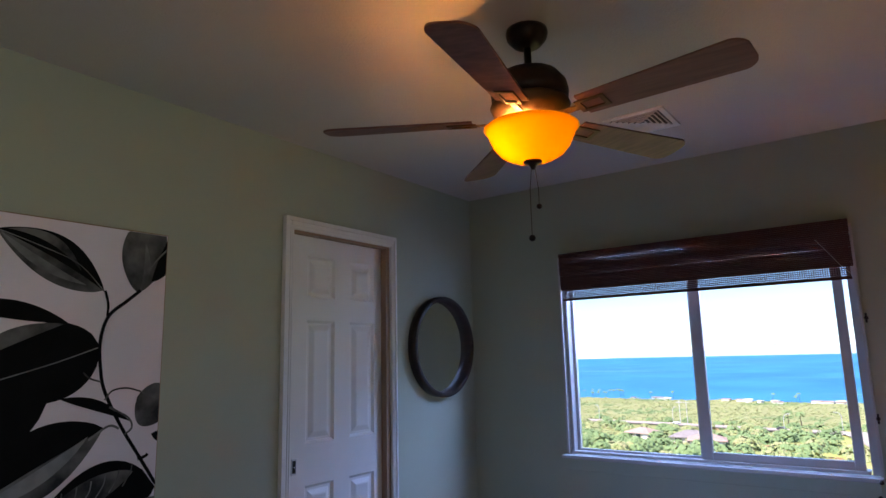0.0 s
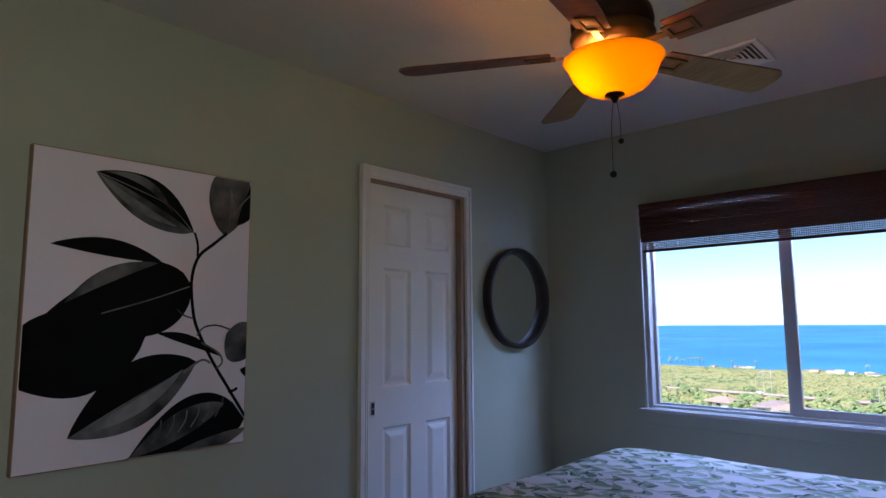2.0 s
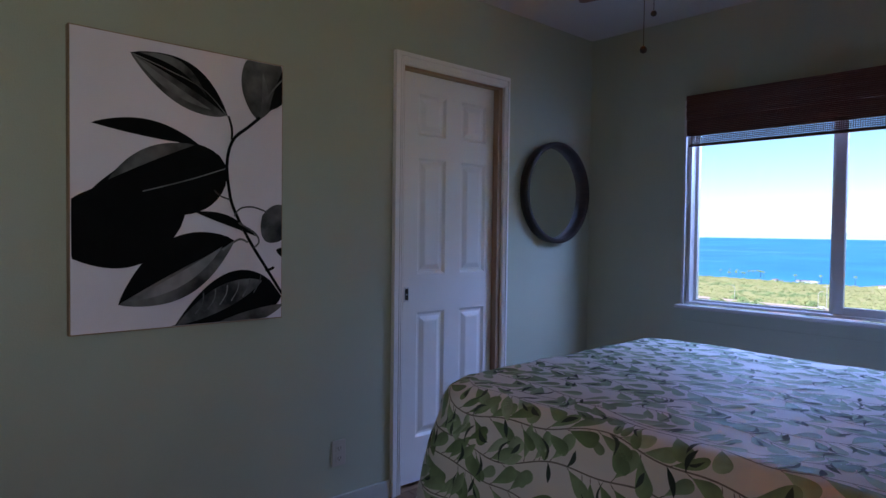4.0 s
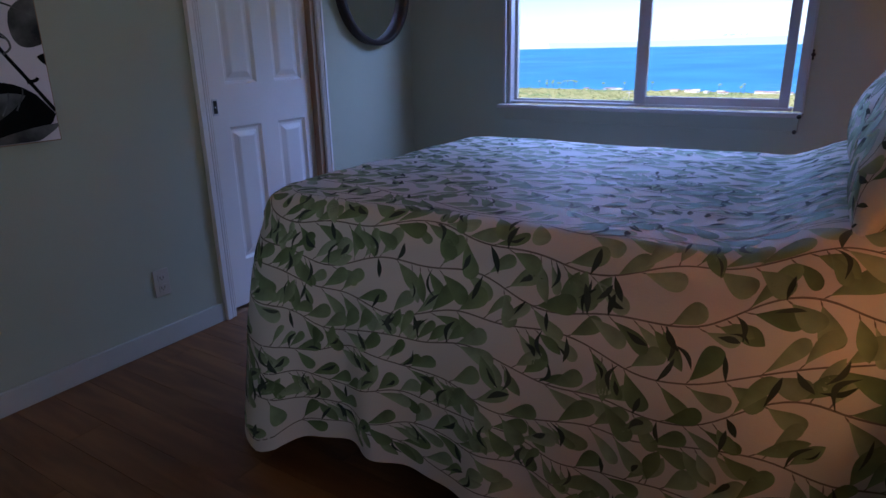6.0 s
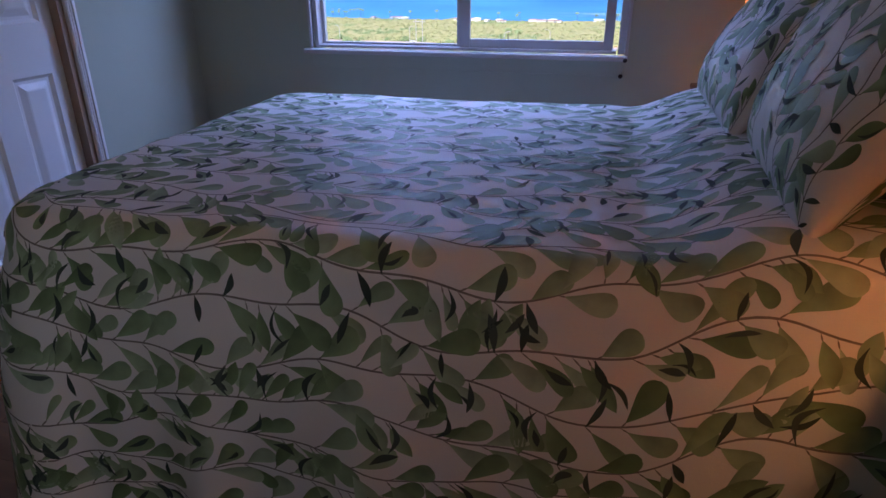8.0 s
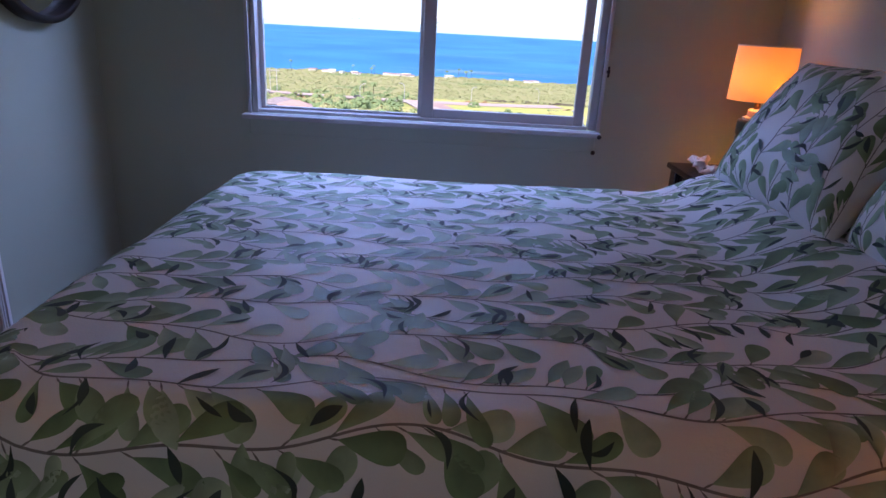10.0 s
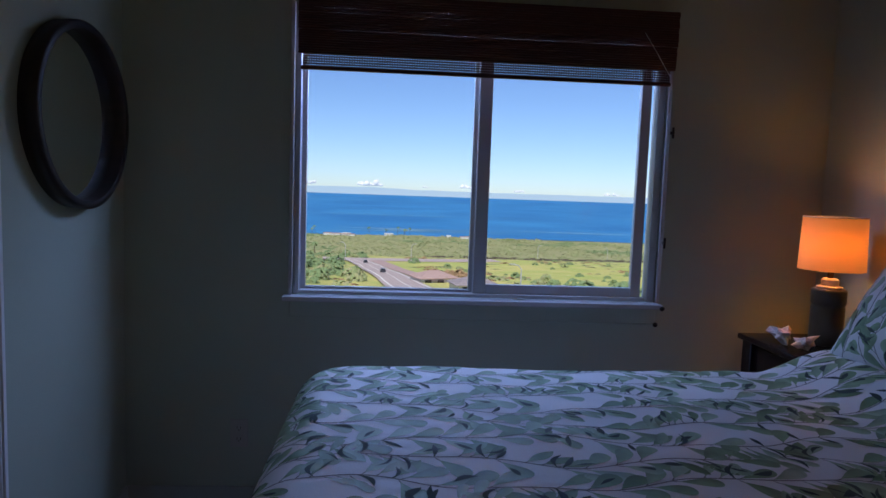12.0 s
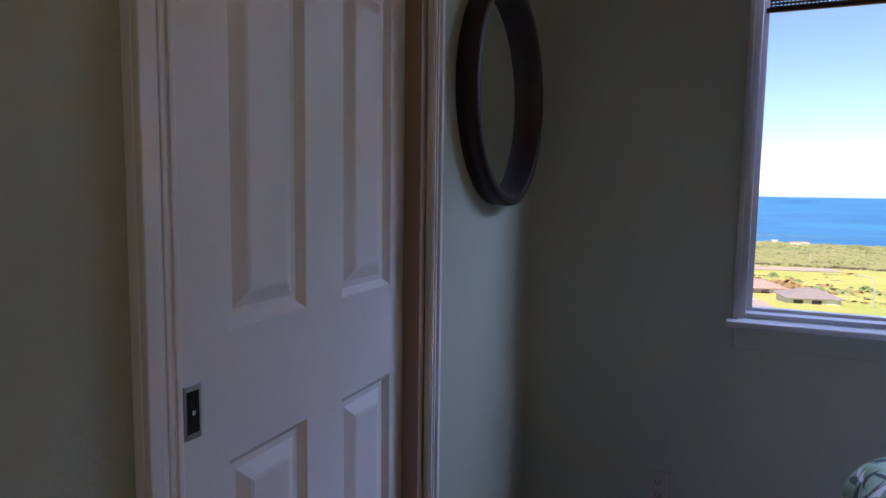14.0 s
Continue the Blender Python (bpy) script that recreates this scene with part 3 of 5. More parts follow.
part("mirror_glass", lathe([(0, 0.012), (0.2685, 0.012), (0.2685, 0.008), (0, 0.008)], 64, to_wall), M_MIRROR, mir)

AW, AH, AX, AY, AZ = 0.746, 1.001, 0.036, -2.895, 0.907
art = thing("canvas_print", "large canvas print of dark rubber plant leaves on a pale ground", "picture")
part("canvas_frame", boxes((0, AX - 0.003, AY - 0.004, AY + AW + 0.004, AZ - 0.004, AZ + AH + 0.004), bevel=0.001), M_OAK, art, "thin pale wooden edge")
part("canvas_face", boxes((AX - 0.003, AX, AY, AY + AW, AZ, AZ + AH), bevel=0.0006), M_CANVAS, art)
LAYER = [0]


def printed(name, pts, material):
    """A flat printed shape on the canvas, cut off at its edge. pts: across and up, metres."""
    LAYER[0] += 1
    x = AX + 0.0005 + 0.0002 * LAYER[0]
    bm = bmesh.new()
    loop = []
    for u, v in pts:
        q = (x, AY + min(max(u, 0.002), AW - 0.002), AZ + min(max(v, 0.002), AH - 0.002))
        if not loop or (loop[-1].co - Vector(q)).length > 1e-4:
            loop.append(bm.verts.new(q))
    bm.faces.new(loop)
    bmesh.ops.triangulate(bm, faces=bm.faces)
    part(name, bm, material, art)


def leaf_half(base, tip, upper, lower, bend=0.0, peak=0.5):
    """Outline between two signed half widths along the leaf from its base to its tip."""
    b, t = Vector(base), Vector(tip)
    d, n = t - b, Vector((-(t - b).y, (t - b).x)).normalized()
    edge = lambda w: [b + d * s + n * (w * math.sin(math.pi * s ** (math.log(0.5) / math.log(peak))) ** 0.85 + bend * math.sin(math.pi * s)) for s in [k / 22 for k in range(23)]]
    a, c = edge(upper), edge(lower)
    return [tuple(p) for p in a] + [tuple(p) for p in c[-2:0:-1]]


def stem(name, pts, width, material):
    """A printed twig: a smooth strip through pts."""
    P = [Vector(p) for p in pts]
    line = []
    for i in range(len(P) - 1):
        p0, p1, p2, p3 = P[max(i - 1, 0)], P[i], P[i + 1], P[min(i + 2, len(P) - 1)]
        for k in range(6):
            s = k / 6
            line.append(0.5 * ((2 * p1) + (p2 - p0) * s + (2 * p0 - 5 * p1 + 4 * p2 - p3) * s * s + (3 * p1 - p0 - 3 * p2 + p3) * s ** 3))
    line.append(P[-1])
    LAYER[0] += 1
    x = AX + 0.0005 + 0.0002 * LAYER[0]
    bm, last = bmesh.new(), None
    for i, p in enumerate(line):
        d = (line[min(i + 1, len(line) - 1)] - line[max(i - 1, 0)]).normalized()
        n = Vector((-d.y, d.x)) * width / 2
        pair = [bm.verts.new((x, AY + min(max(q.x, 0.002), AW - 0.002), AZ + min(max(q.y, 0.002), AH - 0.002))) for q in (p + n, p - n)]
        if last:
            bm.faces.new((last[0], last[1], pair[1], pair[0]))
        last = pair
    part(name, bm, material, art)


printed("printed_leaf", leaf_half((0.365, 0.40), (-0.12, 0.33), 0.155, -0.13, peak=0.45), M_INK)
printed("printed_leaf", leaf_half((0.416, 0.655), (0.06, 0.695), 0.008, -0.052, 0.0, 0.5), M_INK)
printed("printed_leaf", leaf_half((0.522, 0.581), (0.06, 0.475), 0.142, -0.115, 0.0, 0.36), M_INK)
printed("leaf_sheen", leaf_half((0.40, 0.655), (0.11, 0.51), -0.004, -0.052, 0.0, 0.5), M_INK_GREY)
stem("leaf_rib", [(0.522, 0.581), (0.38, 0.528), (0.22, 0.478)], 0.004, M_INK_PALE)
printed("printed_leaf", leaf_half((0.522, 0.771), (0.18, 0.946), 0.002, -0.092, 0.0, 0.5), M_INK)
printed("printed_leaf", leaf_half((0.515, 0.775), (0.18, 0.946), 0.062, -0.012, 0.0, 0.45), M_INK_GREY)
printed("leaf_sheen", leaf_half((0.46, 0.79), (0.19, 0.941), 0.034, 0.004, 0.0, 0.5), M_INK_PALE)
printed("leaf_sheen", leaf_half((0.44, 0.835), (0.21, 0.95), -0.028, -0.058, 0.0, 0.5), M_INK_GREY)
stem("leaf_rib", [(0.522, 0.771), (0.43, 0.86), (0.30, 0.91), (0.18, 0.946)], 0.003, M_INK_PALE)
printed("printed_leaf", leaf_half((0.640, 0.775), (0.70, 1.12), 0.092, -0.075, 0.0, 0.45), M_INK_GREY)
printed("printed_leaf", leaf_half((0.69, 0.82), (0.78, 1.05), 0.01, -0.055, 0.0, 0.45), M_INK)
printed("leaf_sheen", leaf_half((0.648, 0.79), (0.66, 0.96), -0.006, -0.030, 0.0, 0.45), M_INK_PALE)
stem("leaf_rib", [(0.649, 0.785), (0.69, 0.88), (0.752, 0.955)], 0.005, M_INK_PALE)
printed("printed_leaf", leaf_half((0.661, 0.405), (0.80, 0.34), 0.075, -0.085, 0.0, 0.4), M_INK_GREY)
printed("printed_leaf", leaf_half((0.72, 0.27), (0.79, 0.25), 0.02, -0.02, 0.0, 0.5), M_INK)
stem("leaf_rib", [(0.672, 0.422), (0.72, 0.40), (0.76, 0.385)], 0.003, M_INK_PALE)
printed("printed_leaf", leaf_half((0.640, 0.322), (0.400, 0.412), 0.014, -0.022, -0.012, 0.55), M_INK)
printed("printed_leaf", leaf_half((0.553, 0.305), (0.14, 0.09), 0.012, -0.118, 0.0, 0.45), M_INK)
printed("printed_leaf", leaf_half((0.545, 0.300), (0.14, 0.09), 0.090, -0.006, 0.0, 0.52), M_INK_GREY)
printed("leaf_sheen", leaf_half((0.50, 0.285), (0.17, 0.10), 0.050, 0.004, 0.0, 0.5), M_INK_PALE)
printed("printed_leaf", leaf_half((0.745, 0.085), (0.27, -0.10), 0.04, -0.175, 0.0, 0.35), M_INK)
printed("leaf_sheen", leaf_half((0.66, 0.150), (0.33, 0.0), 0.030, -0.058, 0.0, 0.45), M_INK_GREY)
for k in range(6):
    stem("leaf_vein", [(0.40 + 0.045 * k, 0.040 + 0.013 * k), (0.425 + 0.045 * k, 0.075 + 0.015 * k), (0.43 + 0.045 * k, 0.115 + 0.012 * k)], 0.0045, M_INK_PALE)
printed("leaf_sheen", leaf_half((0.76, 0.055), (0.43, -0.02), 0.040, -0.016, 0.0, 0.5), M_INK_GREY)
stem("twig", [(0.649, 0.785), (0.60, 0.742), (0.54, 0.687), (0.517, 0.602), (0.525, 0.50), (0.545, 0.425), (0.607, 0.307), (0.679, 0.196), (0.745, 0.094)], 0.012, M_INK)
stem("twig", [(0.522, 0.775), (0.535, 0.73), (0.535, 0.687)], 0.009, M_INK)
stem("twig", [(0.545, 0.40), (0.57, 0.43), (0.62, 0.437), (0.672, 0.422)], 0.006, M_INK_GREY)
stem("twig", [(0.468, 0.495), (0.49, 0.475), (0.528, 0.462)], 0.006, M_INK_GREY)
stem("twig", [(0.500, 0.272), (0.564, 0.312), (0.600, 0.300)], 0.008, M_INK_PALE)
stem("twig", [(0.562, 0.375), (0.63, 0.335), (0.645, 0.30), (0.62, 0.278)], 0.007, M_INK_GREY)
stem("twig", [(0.672, 0.190), (0.700, 0.196), (0.708, 0.204)], 0.011, M_INK)

# ---------------------------------------------------------------- bed
BEDX0, BEDX1, BEDY0, BEDY1, BEDZ, BR = 0.811, 2.70, -2.092, -0.660, 0.790, 0.088
bed = thing("bed", "double bed pushed against the headboard wall", "bed")
part("box_spring", boxes((BEDX0 + 0.06, BEDX1, BEDY0 + 0.06, BEDY1 - 0.06, 0.16, 0.42), bevel=0.02), M_MATTRESS, bed)
part("mattress", boxes((BEDX0 + 0.08, BEDX1, BEDY0 + 0.08, BEDY1 - 0.08, 0.42, 0.75), bevel=0.04), M_MATTRESS, bed)
for x in (BEDX0 + 0.12, BEDX1 - 0.1):
    for y in (BEDY0 + 0.12, BEDY1 - 0.12):
        part("bed_leg", boxes((x - 0.025, x + 0.025, y - 0.025, y + 0.025, 0, 0.16)), M_ESPRESSO, bed)

IX0, IY0, IY1 = BEDX0 + BR, BEDY0 + BR, BEDY1 - BR     # the flat top, inside its rounded rim
FAN_ARC = BR * math.pi / 2
DROP = 0.815
CORNERS = ((IY0 + 0.125, -1, 0.125), (IY1 - 0.06, 1, 0.06))     # the near foot corner is rounder than the far one


def rim(x, y):
    """A point of the flat top, its two foot corners drawn round; and the way outwards at the rim."""
    for cy, sy, RC in CORNERS:
        cx = IX0 + RC
        a, c = (cx - x) / RC, sy * (y - cy) / RC
        if a > 0 and c > 0:
            u, v = a * math.sqrt(1 - c * c / 2), c * math.sqrt(1 - a * a / 2)
            k = math.hypot(u, v) or 1
            return Vector((cx - u * RC, cy + sy * v * RC, 0)), Vector((-u / k, sy * v / k, 0))
    if y <= IY0 or y >= IY1:
        return Vector((x, y, 0)), Vector((0, -1 if y <= IY0 else 1, 0))
    return Vector((x, y, 0)), Vector((-1, 0, 0))


def skirt(s, d):
    """The hanging cloth: s along the rim (near side from the head, round the foot, back along the far side), d down from the flat top."""
    near, foot = BEDX1 - IX0, IY1 - IY0
    if s <= near:
        c, n = rim(BEDX1 - s, IY0)
    elif s <= near + foot:
        c, n = rim(IX0, IY0 + s - near)
    else:
        c, n = rim(IX0 + s - near - foot, IY1)
    if d < FAN_ARC:
        a = d / BR
        return c + n * BR * math.sin(a) + Vector((0, 0, BEDZ - BR + BR * math.cos(a))), n * math.sin(a) + Vector((0, 0, math.cos(a)))
    low = (d - FAN_ARC) / (DROP - FAN_ARC)
    amp = 0.017 * low ** 1.2
    corner = 1.5 * math.exp(-((s - near) / 0.14) ** 2) + math.exp(-((s - near - foot) / 0.16) ** 2)
    wave = amp * (math.sin(s * 15 + 1.7 * math.sin(s * 5)) + 0.5 * math.sin(s * 37 + 2)) + corner * 0.045 * low
    hem = 0.100 * low ** 1.5 * (0.85 + 0.15 * math.sin(s * 5.3 + 0.6)) * (1 - min(1.0, corner))
    flare = 0.068 * (1 - math.exp(-4.2 * low)) * max(0.0, -n.y)
    return c + n * (BR + wave + 0.006 * low + flare) + Vector((0, 0, BEDZ - BR - (d - FAN_ARC) * 0.985 + hem)), n


def rumple(p, n):
    w = 0.0055 * noise.noise(Vector((p.x * 3.0, p.y * 6.0, p.z * 4))) + 0.0030 * noise.noise(Vector((p.x * 9, p.y * 14, p.z * 9 + 7)))
    head = max(0.0, min(1.0, (p.x - 2.12) / 0.24))
    head = head * head * (3 - 2 * head)
    lift = 0.075 * head * (1 if p.z > BEDZ - 0.25 else max(0, (p.z - 0.2) / 0.34))
    far = max(0.0, min(1.0, (p.y - BEDY0) / (BEDY1 - BEDY0)))
    foot = max(0.0, min(1.0, 1 - (p.x - BEDX0) / 0.35))
    low = max(0.0, min(1.3, (BEDZ - p.z) / 0.4))
    return p + n * w + Vector((-foot * far * 0.02, 0, lift))


def cover(x, y, off=0.0):
    """A place on the laid-out cover: x, y as on the flat top, going on down over the rim."""
    near = BEDX1 - IX0
    if y < IY0:
        p, n = skirt(BEDX1 - x, IY0 - y)
    elif y > IY1:
        p, n = skirt(near + (IY1 - IY0) + (x - IX0), y - IY1)
    elif x < IX0:
        p, n = skirt(near + (y - IY0), IX0 - x)
    else:
        p, n = rim(x, y)[0] + Vector((0, 0, BEDZ)), Vector((0, 0, 1))
    return rumple(p, n) + n * off


def grid_faces(bm, rows):
    for a, b in zip(rows, rows[1:]):
        for k in range(len(a) - 1):
            bm.faces.new((a[k], a[k + 1], b[k + 1], b[k]))


comforter = thing("comforter", "white cotton bedspread printed with green leafy vines, covering the bed", "bedspread")
bm = bmesh.new()
NX, NY = 124, 90
xs = [IX0 + (BEDX1 - IX0) * k / NX for k in range(NX + 1)]
ys = [IY0 + (IY1 - IY0) * k / NY for k in range(NY + 1)]
grid_faces(bm, [[bm.verts.new(cover(x, y)) for x in xs] for y in ys])
ss = [BEDX1 - x for x in xs[::-1]] + [BEDX1 - IX0 + (y - IY0) for y in ys[1:]] + [BEDX1 - IX0 + IY1 - IY0 + (x - IX0) for x in xs[1:]]
ds = [FAN_ARC * k / 10 for k in range(11)] + [FAN_ARC + (DROP - FAN_ARC) * k / 42 for k in range(1, 43)]
grid_faces(bm, [[bm.verts.new(rumple(*skirt(s, d))) for s in ss] for d in ds])
bmesh.ops.remove_doubles(bm, verts=bm.verts, dist=2e-4)
part("cover", bm, M_CLOTH, comforter, smooth=True)


# ---- the leafy print, laid flush on the cloth
def print_leaf(bm, uv, place, bx, by, ang, length, width, off, bend=0.0, across=4):
    """One printed leaf: base at bx, by, turned by ang, on the surface place(x, y, off)."""
    rows = []
    ca, sa = math.cos(ang), math.sin(ang)
    N = 11
    blunt = width / length > 0.42
    for i in range(N + 1):
        s = 1 - (1 - i / N) ** 1.5
        if blunt:     # widest near its round tip
            w = max(0.0006, width * 0.5 * 1.24 * s ** 0.95 * math.sqrt(max(0.0, 1 - s ** 3.4)))
        else:         # lance-shaped
            w = max(0.0005, width * 0.5 * math.sin(math.pi * s ** 1.15) ** 0.85)
        c = bend * length * math.sin(math.pi * s)
        row = []
        for j in range(across + 1):
            q = -1 + 2 * j / across
            lx, ly = s * length, c + q * w
            row.append((place(bx + ca * lx - sa * ly, by + sa * lx + ca * ly, off), (s, 0.5 + 0.5 * q)))
        rows.append(row)
    vs = [[(bm.verts.new(p), t) for p, t in row] for row in rows]
    for a, b in zip(vs, vs[1:]):
        for k in range(across):
            quad = (a[k], a[k + 1], b[k + 1], b[k])
            f = bm.faces.new([v for v, _ in quad])
            f.smooth = True
            for loop, (_, t) in zip(f.loops, quad):
                loop[uv].uv = t


def leafy_print(owner, place, x0, x1, y0, y1, seed, spacing=0.108, keep=lambda x, y: True, scale=1.0, upright=False):
    """Vines with paired leaves over a rectangle of cloth, as three joined meshes."""
    r = random.Random(seed)
    leaf, dark, vine = bmesh.new(), bmesh.new(), bmesh.new()
    uvl, uvd, uvv = leaf.loops.layers.uv.new("uv"), dark.loops.layers.uv.new("uv"), vine.loops.layers.uv.new("uv")
    turn = (lambda a, b: (b, a)) if upright else (lambda a, b: (a, b))
    flip = (lambda a: math.pi / 2 - a) if upright else (lambda a: a)
    A0, A1, B0, B1 = (y0, y1, x0, x1) if upright else (x0, x1, y0, y1)
    n = int((B1 - B0) / spacing) + 1
    for j in range(n):
        b0 = B0 + (j + 0.5) * spacing
        ph, ph2 = r.uniform(0, 6), r.uniform(0, 6)
        path = lambda a: b0 + 0.024 * math.sin(a * 8.5 + ph) + 0.010 * math.sin(a * 21 + ph2)
        a, last = A0, None
        while a < A1:
            p = turn(a, path(a))
            q = turn(a, path(a) + 0.0036 * scale)
            if B0 <= path(a) <= B1 and keep(*p):
                pair = (vine.verts.new(place(*p, 0.0006)), vine.verts.new(place(*q, 0.0006)))
                if last:
                    vine.faces.new((last[0], pair[0], pair[1], last[1])).smooth = True
                last = pair
            else:
                last = None
            a += 0.018
        a, side = A0 + r.uniform(0, 0.05), 1

        def fits(a, b, ang, L):
            e = (a + math.cos(ang) * L, b + math.sin(ang) * L)
            return B0 < e[1] < B1 and B0 < b < B1 and A0 < e[0] < A1 and A0 < a < A1 and keep(*turn(a, b)) and keep(*turn(*e))

        def one(a, b, ang, L, W):
            if fits(a, b, ang, L):
                print_leaf(leaf, uvl, place, *turn(a, b), flip(ang), L, W, 0.0007 + 0.0005 * r.random(), r.uniform(-0.06, 0.06))
                if r.random() < 0.22:
                    k, off = r.uniform(0.4, 0.7), r.uniform(-0.25, 0.25)
                    print_leaf(dark, uvd, place, *turn(a + L * 0.35 * math.cos(ang + off), b + L * 0.35 * math.sin(ang + off)), flip(ang + off), L * k, W * r.uniform(0.15, 0.4), 0.0014, r.uniform(-0.2, 0.2), 2)

        def stalked(a, b, ang, L, W):
            st = r.uniform(0.008, 0.018) * scale
            if fits(a, b, ang, L + st):
                print_leaf(vine, uvv, place, *turn(a, b), flip(ang), st * 1.2, 0.0028, 0.00055, 0.0, 1)
            one(a + math.cos(ang) * st, b + math.sin(ang) * st, ang, L, W)

        def sliver(a, b, ang, L, W, bend):
            if fits(a, b, ang, L):
                print_leaf(dark, uvd, place, *turn(a, b), flip(ang), L, W, 0.0015, bend, 2)

        while a < A1:
            b = path(a)
            slope = math.atan((path(a + 0.01) - path(a - 0.01)) / 0.02)
            side = -side if r.random() < 0.75 else side
            kind = r.random()
            if kind < 0.40:       # a pair of round leaves at a node
                for sg in (side, -side):
                    stalked(a, b, slope + sg * r.uniform(0.35, 0.95), r.uniform(0.070, 0.092) * scale, r.uniform(0.046, 0.060) * scale)
                a += r.uniform(0.052, 0.070) * scale
            elif kind < 0.74:     # a comb of narrow hanging leaves
                for k in range(3):
                    ak = a + k * r.uniform(0.021, 0.029) * scale
                    stalked(ak, path(ak), slope + side * r.uniform(0.60, 1.25), r.uniform(0.060, 0.088) * scale, r.uniform(0.025, 0.035) * scale)
                if r.random() < 0.8:
                    ak = a + 0.060 * scale
                    sliver(ak, path(ak), slope + side * r.uniform(1.1, 1.6), r.uniform(0.050, 0.072) * scale, r.uniform(0.007, 0.012) * scale, r.choice((-1, 1)) * r.uniform(0.15, 0.3))
                a += r.uniform(0.062, 0.080) * scale
            else:                 # one leaf, and a small dark one across the vine
                stalked(a, b, slope + side * r.uniform(0.4, 0.9), r.uniform(0.066, 0.086) * scale, r.uniform(0.040, 0.054) * scale)
                sliver(a, b, slope - side * r.uniform(1.0, 1.7), r.uniform(0.040, 0.062) * scale, r.uniform(0.009, 0.015) * scale, r.uniform(-0.1, 0.1))
                a += r.uniform(0.040, 0.055) * scale
    for name, bm, m in (("printed_leaves", leaf, M_LEAF), ("printed_dark_leaves", dark, M_LEAF_DARK), ("printed_vines", vine, M_VINE)):
        if len(bm.faces):
            part(name, bm, m, owner, kind="stuff")
        else:
            bm.free()


leafy_print(comforter, cover, IX0 - 0.16, BEDX1 - 0.01, IY0 - DROP + 0.02, IY0 + 0.055, 11, 0.095, scale=1.04)
leafy_print(comforter, cover, IX0 - 0.50, BEDX1 - 0.02, IY0 + 0.01, IY1 + 0.12, 12, 0.097, scale=0.96)


# ---------------------------------------------------------------- pillows
def pillow(place, lean, wide, high, thick, seed, turn=0.0, label="square pillow in a white leaf-print sham leaning on the bed head"):
    ob = thing("pillow", label, "pillow", "pillows on the bed")
    ob.matrix_world = Matrix.Translation(place) @ Matrix.Rotation(radians(turn), 4, "Z")
    A = Matrix.Rotation(radians(lean), 4, "Y")
    rr = random.Random(seed)
    sh = Vector((rr.uniform(0, 9), rr.uniform(0, 9), 0))

    def surface(u, v, side, off=0.0):
        f = max(0.0, 1 - abs(u) ** 2.6) ** 0.55 * max(0.0, 1 - abs(v) ** 2.6) ** 0.55
        t = thick / 2 * f
        pull = 1 - 0.07 * (1 - abs(u) ** 3) * abs(v) ** 3
        pull2 = 1 - 0.07 * (1 - abs(v) ** 3) * abs(u) ** 3
        t *= 1 + 0.10 * noise.noise(Vector((u * 2, v * 2, side * 3)) + sh)
        t += 0.006 * noise.noise(Vector((u * 5, v * 5, side * 3)) + sh) * f
        p = Vector((-side * (t + off), u * wide / 2 * pull2, v * high / 2 * pull))
        return A @ p

    bm = bmesh.new()
    N = 34
    sq = [math.sin(math.pi / 2 * (-1 + 2 * k / N)) for k in range(N + 1)]
    for side in (1, -1):
        grid_faces(bm, [[bm.verts.new(surface(u, v, side)) for u in sq] for v in sq])
    bmesh.ops.remove_doubles(bm, verts=bm.verts, dist=1e-4)
    part("sham", bm, M_CLOTH, ob, smooth=True)
    for side in (1, -1):
        over = lambda q: 1.3 * q - 0.3 * q ** 3      # the cloth runs on over the bulging sides
        place2 = lambda x, y, off: surface(over(max(-1, min(1, x / (wide * 0.65)))), over(max(-1, min(1, y / (high * 0.65)))), side, off)
        leafy_print(ob, place2, -wide * 0.64, wide * 0.64, -high * 0.64, high * 0.64, seed + side, 0.098, scale=1.05, upright=True)
    return ob


pillow((2.445, -1.080, 1.028), 31, 0.68, 0.430, 0.19, 31, 0)
pillow((2.462, -1.712, 1.040), 26, 0.66, 0.45, 0.20, 33, -3)
pillow((2.60, -1.10, 0.965), 16, 0.66, 0.38, 0.14, 35, 0)
pillow((2.60, -1.73, 0.965), 16, 0.66, 0.38, 0.14, 37, 0)
hb = thing("headboard", "low dark wooden headboard against the wall behind the pillows", "headboard")
part("headboard_panel", boxes((2.750, 2.790, -2.10, -0.66, 0.30, 1.10), bevel=0.004), M_ESPRESSO, hb)
part("headboard_rail", boxes((2.740, 2.793, -2.11, -0.65, 1.10, 1.135), bevel=0.004), M_ESPRESSO, hb)
for y in (-2.08, -0.68):
    part("headboard_post", boxes((2.745, 2.790, y - 0.02, y + 0.02, 0, 0.30)), M_ESPRESSO, hb)


